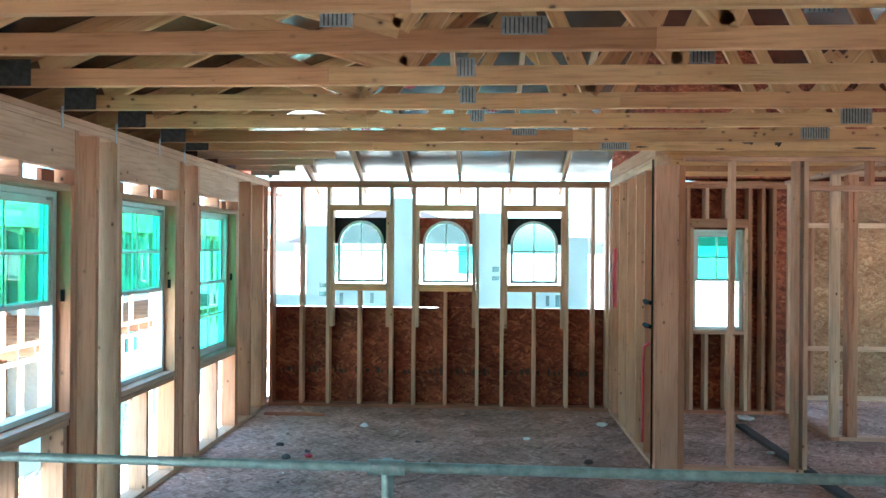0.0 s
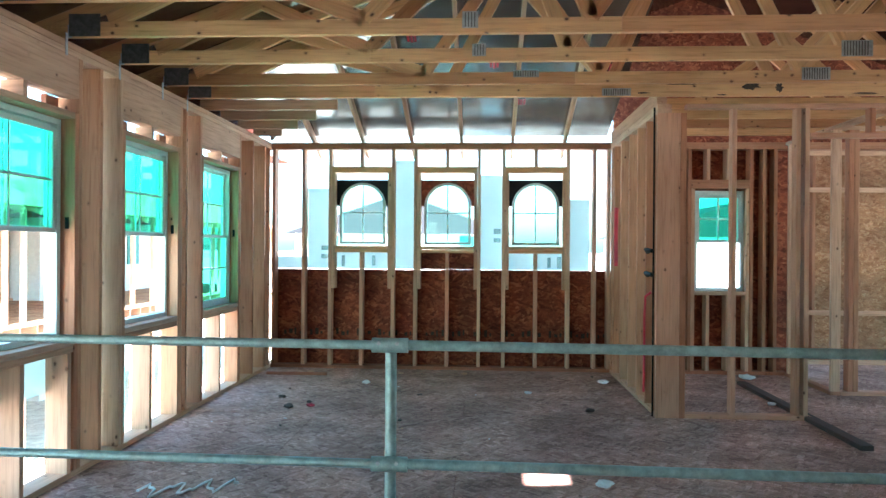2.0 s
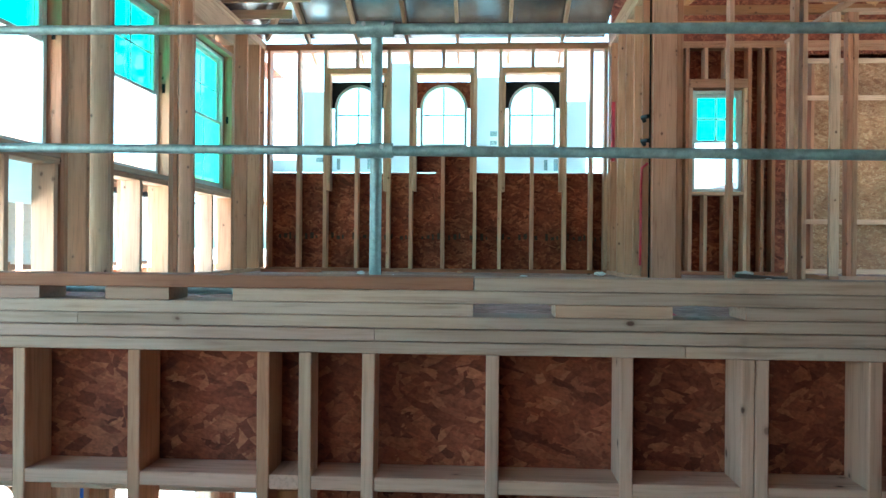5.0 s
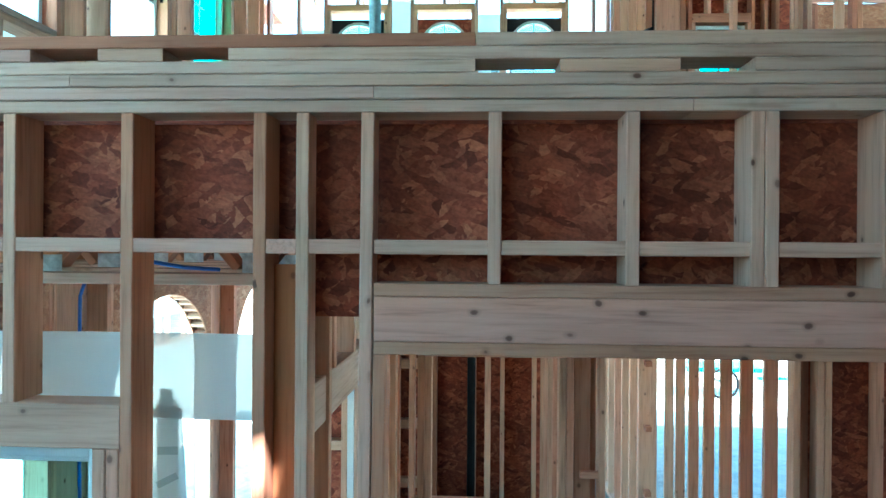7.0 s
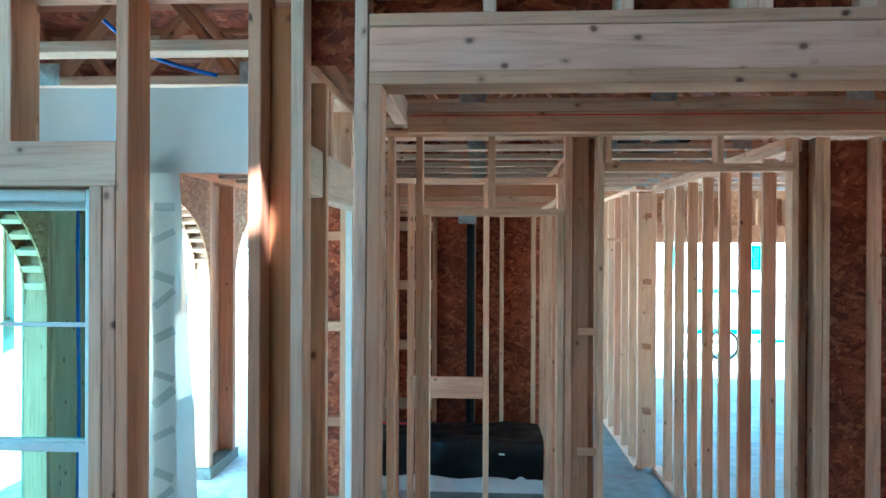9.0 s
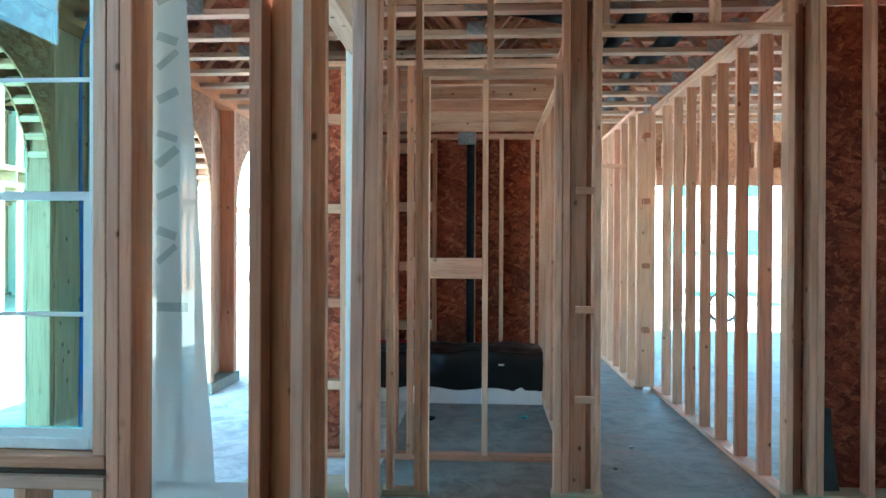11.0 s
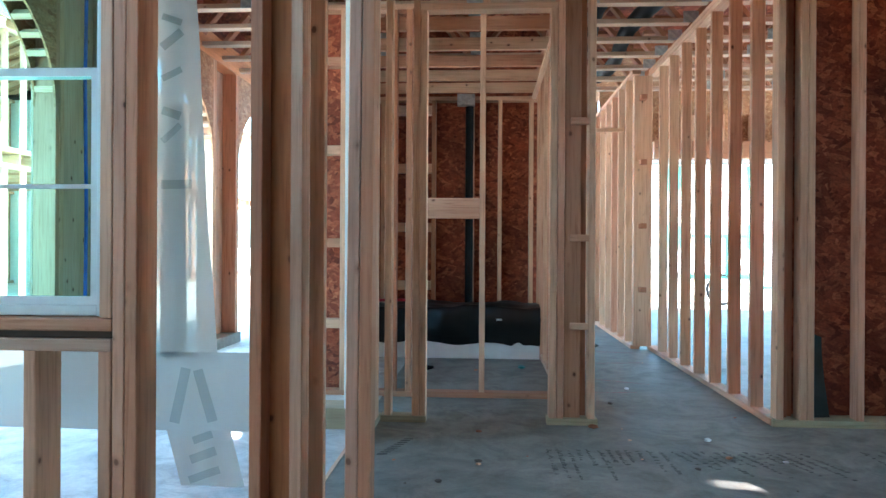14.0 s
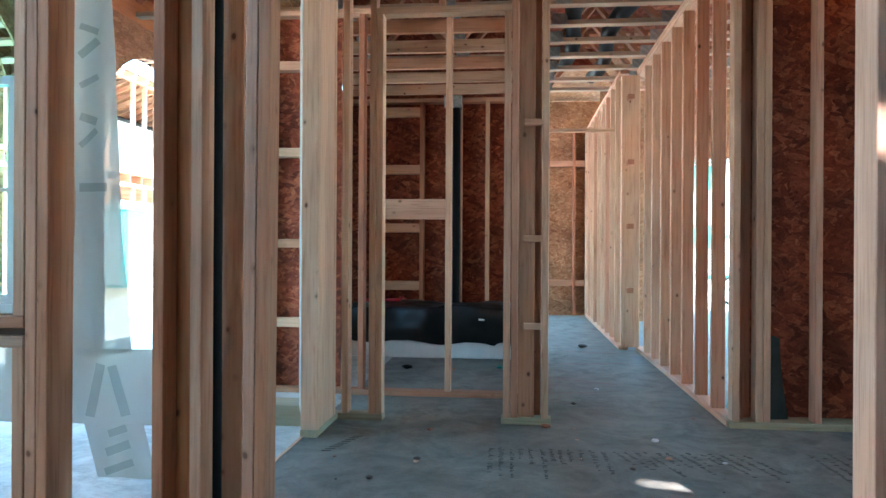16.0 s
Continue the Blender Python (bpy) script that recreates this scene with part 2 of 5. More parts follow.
PLASTIC_DULL = plain("dull_teal_plastic", (0.055, 0.075, 0.075), 0.7, vary=0.2, spec=0.2)
PLASTIC_PALE = plain("pale_teal_plastic", (0.15, 0.20, 0.20), 0.35, vary=0.1)
GLASS_PALE = glass_mat("pale_tinted_glass", (0.55, 0.95, 0.88))
VINYL = plain("white_vinyl_frame", (0.58, 0.66, 0.64), 0.4, vary=0.06)
GALV = plain("galvanised_steel", (0.42, 0.44, 0.45), 0.45, 0.85, vary=0.3, scale=30)
PIPE_GREEN = plain("green_grey_painted_pipe", (0.30, 0.42, 0.40), 0.45, 0.35, vary=0.35, scale=22)
HEEL = plain("dull_dark_steel", (0.10, 0.095, 0.09), 0.6, 0.5, vary=0.4, scale=30)
SOOT = plain("soot_stained_wood", (0.05, 0.032, 0.02), 0.8, vary=0.8, scale=45)
BLACK_FILM = plain("black_plastic_film", (0.004, 0.0045, 0.005), 0.42, vary=0.3)
BLACK_PIPE = plain("black_drain_pipe", (0.0025, 0.0027, 0.003), 0.6, spec=0.12)
TUB_WHITE = plain("white_tub_apron", (0.74, 0.74, 0.70), 0.3, vary=0.05)
RED_PLASTIC = plain("red_plastic", (0.55, 0.03, 0.05), 0.4)
BLUE_PIPE = plain("blue_water_pipe", (0.02, 0.13, 0.55), 0.4)
TEAL_PAINT = plain("teal_paint", (0.02, 0.20, 0.18), 0.4)
INK_FADED = plain("faded_print", (0.05, 0.046, 0.04), 0.9, vary=0.7, scale=14)
INK = plain("black_ink", (0.03, 0.03, 0.032), 0.8)
PAPER = plain("pale_scrap_paper", (0.75, 0.77, 0.76), 0.8, vary=0.1)
STUCCO = plain("pale_outer_wall", (0.72, 0.74, 0.72), 0.85, vary=0.08)
BLACK_FELT = plain("black_felt_flashing", (0.008, 0.008, 0.009), 0.8)


def foil_mat():
    m, t, b = mat_base("foil_faced_roof_board", 0.24, 1.0)
    co = t.nodes.new("ShaderNodeTexCoord")
    n = nd(t, "ShaderNodeTexNoise", Scale=1.6, Detail=4)
    t.links.new(co.outputs["Object"], n.inputs["Vector"])
    t.links.new(ramp(t, n.outputs["Fac"], [(0.3, (0.14, 0.13, 0.13)), (0.7, (0.36, 0.38, 0.38))]), b.inputs["Base Color"])
    bump(t, b, n.outputs["Fac"], 0.6, 0.02)
    return m


FOIL = foil_mat()

# ---- building helpers ----
cache = {}
SHIFT = [0.0]


def link(name, me, parent, m, mat=None, label=""):
    if mat is not None and not me.materials:
        me.materials.append(mat)
    ob = new(name, me)
    ob.matrix_world = m
    if parent is not None:
        ob.parent = parent
    if label:
        ob["label"] = label
    return ob


def stick_mesh(w, d, ln, mat, c):
    """A board along z with eased edges; shared between boards of one size."""
    key = (round(w, 3), round(d, 3), round(ln, 3), mat.name)
    if key not in cache:
        a, b, h = w / 2, d / 2, ln / 2
        ring = [(-a + c, -b), (a - c, -b), (a, -b + c), (a, b - c), (a - c, b), (-a + c, b), (-a, b - c), (-a, -b + c)]
        vs = [(x, y, -h) for x, y in ring] + [(x, y, h) for x, y in ring]
        fs = [(i, (i + 1) % 8, 8 + (i + 1) % 8, 8 + i) for i in range(8)] + [tuple(range(7, -1, -1)), tuple(range(8, 16))]
        me = bpy.data.meshes.new("board")
        me.from_pydata(vs, [], fs)
        me.materials.append(mat)
        cache[key] = me
    return cache[key]


AXES = {
    "z": Matrix(((1, 0, 0), (0, 1, 0), (0, 0, 1))),
    "x": Matrix(((0, 0, 1), (1, 0, 0), (0, 1, 0))),
    "y": Matrix(((0, 1, 0), (0, 0, 1), (1, 0, 0))),
}


def board(parent, name, x0, x1, y0, y1, z0, z1, mat=None, label="", c=0.003):
    """A board that fills the box; its grain runs along the longest side."""
    mat = mat or PINE
    e = {"x": abs(x1 - x0), "y": abs(y1 - y0), "z": abs(z1 - z0)}
    ax = max(e, key=e.get)
    dims = {"z": (e["x"], e["y"], e["z"]), "x": (e["y"], e["z"], e["x"]), "y": (e["z"], e["x"], e["y"])}[ax]
    me = stick_mesh(*dims, mat, min(c, min(dims) / 4))
    m = Matrix.Translation((SHIFT[0] + (x0 + x1) / 2, (y0 + y1) / 2, (z0 + z1) / 2)) @ AXES[ax].to_4x4()
    return link(name, me, parent, m, None, label)


def beam(parent, name, p, q, w, d, mat=None, up=(0, 0, 1), label=""):
    """A board from p to q; d is its side that faces up, as near as can be."""
    mat = mat or PINE
    p, q = Vector(p), Vector(q)
    z = (q - p).normalized()
    x = Vector(up).cross(z).normalized()
    y = z.cross(x)
    m = Matrix((x, y, z)).transposed().to_4x4()
    m.translation = (p + q) / 2
    return link(name, stick_mesh(w, d, (q - p).length, mat, 0.003), parent, m, None, label)


def group_of(name, label, category, kind="structure", grp="", at=(0, 0, 0)):
    ob = new(name)
    ob.empty_display_size = 0.1
    ob.location = at
    bpy.context.view_layer.update()
    return tagged(ob, label, category, grp, kind)


def raw_mesh(name, vs, fs, mat, parent=None, label="", smooth=False):
    me = bpy.data.meshes.new(name)
    me.from_pydata([(v[0] + SHIFT[0], v[1], v[2]) for v in vs], [], fs)
    me.validate()
    if smooth:
        me.polygons.foreach_set("use_smooth", [True] * len(me.polygons))
    return link(name, me, parent, Matrix.Identity(4), mat, label)


def tube(parent, name, pts, r, mat, label="", sides=14):
    cu = bpy.data.curves.new(name, "CURVE")
    cu.dimensions = "3D"
    cu.bevel_depth, cu.bevel_resolution, cu.use_fill_caps = r, 3, True
    sp = cu.splines.new("POLY")
    sp.points.add(len(pts) - 1)
    for pt, v in zip(sp.points, pts):
        pt.co = (*v, 1)
    tmp = bpy.data.objects.new("tmp", cu)
    me = bpy.data.meshes.new_from_object(tmp)
    bpy.data.objects.remove(tmp)
    me.polygons.foreach_set("use_smooth", [True] * len(me.polygons))
    me.materials.clear()
    return link(name, me, parent, Matrix.Identity(4), mat, label)


def panel(parent, name, x0, x1, y0, y1, z0, z1, mat, label=""):
    """A sheet or slab whose pattern runs in world coordinates."""
    vs = [(x, y, z) for x in (x0, x1) for y in (y0, y1) for z in (z0, z1)]
    fs = [(0, 1, 3, 2), (4, 6, 7, 5), (0, 4, 5, 1), (2, 3, 7, 6), (0, 2, 6, 4), (1, 5, 7, 3)]
    return raw_mesh(name, vs, fs, mat, parent, label)


T = 0.038
LX1_OUT = -2.6
Z0, UF, UT = -0.02, 3.335, 5.94
FY, LX, RX = 8.20, -2.46, 1.435
FW, FD = 2.143, 0.14

# ---- ground, slab, upper floor ----
ground = raw_mesh("ground", [(-900, -900, -0.22), (900, -900, -0.22), (900, 900, -0.22), (-900, 900, -0.22)], [(0, 1, 2, 3)], DIRT)
tagged(ground, "pale dusty bare dirt of the building site", "ground", kind="structure")
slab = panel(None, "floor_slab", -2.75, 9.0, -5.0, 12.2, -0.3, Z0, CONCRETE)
tagged(slab, "grey stained concrete slab floor with dust", "floor", kind="structure")

# porch part of the slab; its outdoor brightness is put into a paler colour
porch_slab = panel(None, "floor_porch", -2.745, -0.578, 2.29, 9.4, Z0 + 0.0005, Z0 + 0.005, PORCH_LIT)
tagged(porch_slab, "concrete porch floor with outdoor light put into its pale colour", "floor", kind="structure")

upper_floor = group_of("floor_upper", "dusty strand board subfloor sheets of the upper storey", "floor")
for j in range(5):
    y0, y1 = 2.283 + 1.22 * j, min(2.283 + 1.22 * (j + 1), FY + 0.14)
    off = -2.6 if j % 2 else -1.39
    xs = [-2.6] + [x for x in (off + 2.44 * k for k in range(6)) if -2.6 < x < 7.4] + [7.4]
    for x0, x1 in zip(xs, xs[1:]):
        panel(upper_floor, "floor_sheet", x0 + 0.002, x1 - 0.002, y0 + 0.002, y1 - 0.002, UF - 0.02, UF, OSB_FLOOR)

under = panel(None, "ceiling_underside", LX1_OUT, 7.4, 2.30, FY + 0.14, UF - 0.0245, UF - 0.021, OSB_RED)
tagged(under, "red strand board underside of the upper floor", "ceiling", kind="structure")

# ---- lower front wall, seen from the great room ----
wf = group_of("wall_front", "bare wood stud wall with header and strand board backing", "wall")


def fstud(x0, z0, z1, mat=None, y=FW, d=FD, name="stud", w=T):
    return board(wf, name, x0, x0 + w, y, y + d, z0, z1, mat)


PB = 3.30
for i in range(6):
    z = PB + T * i
    if i in (0, 1, 2):
        for x0, x1 in ((-3.2, 0.63 - i * 0.9), (0.632 - i * 0.9, 3.6)):
            board(wf, "top_plate", x0, x1, FW - 0.003 * (i % 2), FW + FD, z + 0.0015, z + T - 0.001, GREY)
    elif i == 3:
        board(wf, "top_plate", -3.2, 0.02, FW, FW + FD, z, z + T - 0.001, GREY)
        for x0, x1 in ((0.26, 0.594), (0.80, 3.6)):
            board(wf, "top_plate", x0, x1, FW, FW + FD, z, z + T - 0.001, PINE if x0 < 0.5 else GREY)
    elif i == 4:
        for x0, x1 in ((-3.2, -1.29), (-1.085, -0.89), (-0.695, 3.6)):
            board(wf, "top_plate", x0, x1, FW, FW + FD, z, z + T - 0.001, GREY)
    else:
        board(wf, "top_plate", -3.2, 0.02, FW, FW + FD, z, z + T, FIR)
        board(wf, "top_plate", 0.024, 3.6, FW, FW + FD, z, z + T, GREY)
BLK = 2.894
SX = {"Z": -1.765, "A": -1.371, "B": -1.014, "C": -0.620, "D": -0.494, "E": -0.305, "F": 0.060, "G": 0.447, "H": 0.830, "H2": 0.790, "I": 1.145, "J": 1.525, "K": 1.915}
HZ0, HZ1 = 2.606, 2.811
for k in ("F", "G", "H", "H2", "I", "J", "K"):
    fstud(SX[k], HZ1, PB, BLUSH, name="cripple_stud")
for k in ("Z", "A"):
    fstud(SX[k], 2.448, PB, name="cripple_stud")
fstud(SX["B"], Z0 + T, PB, RUST)
fstud(SX["C"], Z0 + T, PB, RUST)
board(wf, "stud", -0.581, -0.497, FW + 0.085, FW + 0.123, Z0 + T, 2.86, ORANGE, "deep orange fir backing stud")
fstud(SX["D"], Z0 + T, PB, d=0.092)
beam(wf, "stud", (-0.304, FW + 0.0475, Z0 + T), (-0.286, FW + 0.0475, PB), T, 0.095, BLUSH, (0, 1, 0))
beam(wf, "jack_stud", (-0.265, FW + 0.0475, Z0 + T), (-0.2485, FW + 0.0475, HZ0 - 0.001), T, 0.095, RUST, (0, 1, 0))
keys = ["Z", "A", "B", "C", "D", "E", "F", "G", "H2", "I", "J", "K"]
for a, b in zip(keys, keys[1:]):
    x0, x1 = SX[a] + T + (0.04 if a == "H2" else 0), SX[b]
    if a == "H2":
        x0 = SX["H"] + T
    board(wf, "block", x0 + 0.001, x1 - 0.001, FW + 0.002, FW + FD, BLK, BLK + T + 0.004, BLUSH)
# header over the wide opening
board(wf, "header_cap", SX["E"] + T + 0.001, 2.02, FW + 0.001, FW + FD, HZ1 - T, HZ1, BLUSH)
board(wf, "header", SX["E"] + T + 0.001, 2.02, FW + 0.004, FW + FD - 0.004, HZ0 + T, HZ1 - T, BLUSH, "wide pale header beam with knots")
board(wf, "header_base", SX["E"] + T + 0.001, 2.02, FW - 0.001, FW + FD, HZ0, HZ0 + T, RUST)
for x in (1.565, 1.605, 2.02):
    board(wf, "jack_stud" if x < 2 else "stud", x, x + T, FW, FW + FD, Z0 + T, HZ0 - 0.001 if x < 2 else PB, BLUSH if x < 1.58 else FIR)
# window header, jacks, sill, cripples
board(wf, "window_header", -2.1, SX["B"] - 0.001, FW + 0.001, FW + FD - 0.03, 2.316, 2.448, PINE)
board(wf, "jack_stud", SX["B"] - 0.040, SX["B"] - 0.002, FW, FW + FD, Z0 + T, 2.315, PINE)
board(wf, "jack_stud", SX["B"] - 0.082, SX["B"] - 0.043, FW, FW + FD, 0.745, 2.315, PINE)
board(wf, "window_sill_plate", -2.05, SX["B"] - 0.043, FW - 0.002, FW + FD, 0.703, 0.741, PINE)
board(wf, "window_sill_plate", -2.05, SX["B"] - 0.043, FW - 0.006, FW + FD - 0.02, 0.640, 0.678, GREY)
board(wf, "shim", -2.05, SX["B"] - 0.05, FW + 0.02, FW + 0.10, 0.6785, 0.7025, DARKWOOD)
board(wf, "cripple_stud", SX["B"] - 0.085, SX["B"] - 0.045, FW, FW + FD, Z0 + T, 0.639, PINE)
board(wf, "cripple_stud", -1.34, -1.30, FW, FW + FD, Z0 + T, 0.639, PINE)
board(wf, "cripple_stud", -1.75, -1.71, FW, FW + FD, Z0 + T, 0.639, PINE)
for x0, x1 in ((-3.2, SX["C"] + 0.08), (SX["D"] - 0.01, -0.2), (1.56, 3.6)):
    board(wf, "bottom_plate", x0, x1, FW, FW + FD, Z0, Z0 + T, TREATED)
for x in (-3.2, -2.8, -2.4, -2.0, 2.35, 2.75, 3.15, 3.56):
    fstud(x, Z0 + T, PB)
panel(wf, "backing_sheet", -3.2, -0.002 + SX["D"], FW + FD + 0.002, FW + FD + 0.013, BLK + 0.02, 3.29, OSB_RED)
panel(wf, "backing_sheet", SX["D"] + 0.002, 3.6, FW + FD + 0.002, FW + FD + 0.013, 2.70, 3.29, OSB_RED)
# unseen low sheet, carried to the jack studs to block great room light
panel(wf, "backing_sheet", 1.66, 3.6, FW + FD + 0.002, FW + FD + 0.013, Z0, 2.70, OSB_RED)

lean = panel(None, "roof_low", 0.5, 7.4, FY + 0.145, 11.0, UF - 0.14, UF - 0.022, OSB_TAN)
tagged(lean, "low flat roof deck of strand board beyond the far wall", "roof", kind="structure")

# ---- upper storey: far wall ----
wfar = group_of("wall_far", "stud wall with arched windows, bright house wrap and red strand board", "wall")
ZW = 4.475
fy1 = FY + 0.14
panel(wfar, "sheathing_sheet", LX, -0.5, fy1 + 0.002, fy1 + 0.013, UF - 0.3, ZW, OSB_RED)
panel(wfar, "sheathing_sheet", -0.50, RX + 0.1, fy1 + 0.002, fy1 + 0.013, UF - 0.3, ZW + 0.006, OSB_RED)
board(wfar, "bottom_plate", LX, RX, FY, fy1, UF, UF + T, FIR)
board(wfar, "top_plate", LX - 0.14, 5.9, FY - 0.002, fy1, UT - 2 * T, UT - T - 0.001, FIR)
board(wfar, "top_plate", LX - 0.14, 5.9, FY, fy1, UT - T, UT, FIR)
WC = (-1.405, -0.415, 0.598)
for cx in WC:
    for s in (-1, 1):
        xk = cx + s * 0.365
        board(wfar, "king_stud", xk - T / 2, xk + T / 2, FY, fy1, UF + T, UT - 2 * T, PINE)
        xj = cx + s * 0.325
        board(wfar, "jack_stud", xj - T / 2, xj + T / 2, FY, fy1, 4.26, 5.595, PINE)
    board(wfar, "window_header", cx - 0.344, cx + 0.344, FY - 0.004, fy1, 5.596, 5.664, GOLD)
    board(wfar, "window_sill_plate", cx - 0.305, cx + 0.305, FY - 0.004, fy1, 4.675, 4.713, GOLD)
    board(wfar, "window_sill_plate", cx - 0.305, cx + 0.305, FY - 0.002, fy1, 4.714, 4.752, GOLD)
    board(wfar, "cripple_stud", cx - T / 2, cx + T / 2, FY, fy1, UF + T, 4.674, PINE)
    board(wfar, "cripple_stud", cx - T / 2, cx + T / 2, FY, fy1, 5.665, UT - 2 * T, PINE)
for x in (-2.45, -2.10, 1.24, 1.40):
    board(wfar, "stud", x, x + T, FY, fy1, UF + T, UT - 2 * T, PINE if x > -2.4 else FIR)
for x0, x1, z1 in ((-2.06, WC[0] - 0.38, 5.42), (WC[0] + 0.38, WC[1] - 0.38, UT - 0.19), (WC[1] + 0.38, WC[2] - 0.38, 5.58), (WC[2] + 0.38, 1.22, 5.30)):
    panel(wfar, "wrap_sheet", x0, x1, fy1 + 0.004, fy1 + 0.006, ZW + 0.008, z1, WRAP, "torn white house wrap strip")
for cx in (WC[0], WC[2]):
    panel(wfar, "wrap_sheet", cx - 0.36, cx + 0.36, fy1 + 0.004, fy1 + 0.006, ZW + 0.008, 4.73, WRAP, "white house wrap with grey print")
panel(wfar, "sheathing_sheet", WC[1] - 0.36, WC[1] + 0.36, fy1 + 0.003, fy1 + 0.014, ZW + 0.007, 4.70, OSB_RED)
panel(wfar, "wrap_sheet", LX, -2.06, fy1 + 0.004, fy1 + 0.006, ZW + 0.008, 4.62, WRAP, "torn white house wrap strip")
for x, z, w, h in ((-1.66, 4.51, 0.04, 0.13), (-1.30, 4.52, 0.04, 0.12), (-1.9, 4.6, 0.09, 0.05), (-1.9, 4.7, 0.09, 0.05), (0.74, 4.51, 0.04, 0.12), (0.85, 4.50, 0.05, 0.14), (0.12, 4.8, 0.08, 0.05), (0.12, 4.9, 0.08, 0.06)):
    board(wfar, "print_bar", x, x + w, fy1 + 0.0005, fy1 + 0.0035, z, z + h, WRAP_PRINT)
for k in range(62):
    if k % 9 not in (0, 5):
        x = LX + 0.06 + 0.062 * k
        board(wfar, "stamp_bar", x, x + 0.018 + 0.022 * ((k * 7) % 5) / 4, fy1 - 0.001, fy1 + 0.001, 3.70 + 0.008 * (k % 3), 3.745 + 0.012 * (k % 4), SOOT)


def arch_pts(cx, hw, z0, zs, n=16, rise=None):
    rise = rise or hw
    return [(cx + hw, z0)] + [(cx + hw * math.cos(math.pi * i / n), zs + rise * math.sin(math.pi * i / n)) for i in range(n + 1)] + [(cx - hw, z0)]


def arched_window(cx, y, z0, zs, hw, spandrel, i):
    """An arched sash in a square frame whose corners are filled."""
    w = group_of("window_%d" % i, "white arched vinyl window with green tinted glass and glazing bars", "window", at=(cx, y, z0))
    o, n = arch_pts(cx, hw, z0, zs), arch_pts(cx, hw - 0.03, z0 + 0.03, zs)
    vs = [(x, yy, z) for yy in (y, y + 0.07) for ring in (o, n) for x, z in ring]
    k = len(o)
    fs = []
    for j in range(k):
        j2 = (j + 1) % k
        fs += [(j, j2, k + j2, k + j), (2 * k + j, 3 * k + j, 3 * k + j2, 2 * k + j2), (j, 2 * k + j, 2 * k + j2, j2), (k + j, k + j2, 3 * k + j2, 3 * k + j)]
    raw_mesh("window_frame", vs, fs, VINYL, w).matrix_parent_inverse = w.matrix_world.inverted()
    gl = raw_mesh("pane", [(x, y + 0.04, z) for x, z in n], [tuple(range(k))], GLASS_PALE, w)
    gl.visible_shadow = False
    parts = [gl]
    parts.append(board(w, "glazing_bar", cx - 0.008, cx + 0.008, y + 0.03, y + 0.05, z0 + 0.03, zs + hw - 0.03, VINYL))
    parts.append(board(w, "glazing_bar", cx - hw + 0.03, cx + hw - 0.03, y + 0.031, y + 0.049, z0 + 0.36, z0 + 0.376, VINYL))
    top = zs + hw + 0.035
    a = arch_pts(cx, hw + 0.001, zs, zs)[1:-1]
    k = len(a)
    h = k // 2
    bm = bmesh.new()
    for (s, lo, hi) in ((1, 0, h), (-1, h, k - 1)):
        ring = [Vector((x, y + 0.02, z)) for x, z in a[lo:hi + 1]]
        corner = Vector((cx + s * (hw + 0.05), y + 0.02, zs)), Vector((cx + s * (hw + 0.05), y + 0.02, top)), Vector((cx, y + 0.02, top))
        poly = ring + [corner[2], corner[1], corner[0]] if s > 0 else ring + [corner[0], corner[1], corner[2]]
        f = bm.faces.new([bm.verts.new(v) for v in poly])
        r = bmesh.ops.extrude_face_region(bm, geom=[f])
        for v in r["geom"]:
            if isinstance(v, bmesh.types.BMVert):
                v.co.y += 0.014
    bmesh.ops.recalc_face_normals(bm, faces=bm.faces)
    me = bpy.data.meshes.new("spandrel")
    bm.to_mesh(me)
    bm.free()
    parts.append(link("spandrel", me, w, Matrix.Identity(4), spandrel))
    for p in parts:
        p.matrix_parent_inverse = w.matrix_world.inverted()
    return w


for i, cx in enumerate(WC):
    arched_window(cx, fy1 - 0.06, 4.77, 5.215, 0.27, OSB_RED if i == 1 else BLACK_FELT, i + 1)


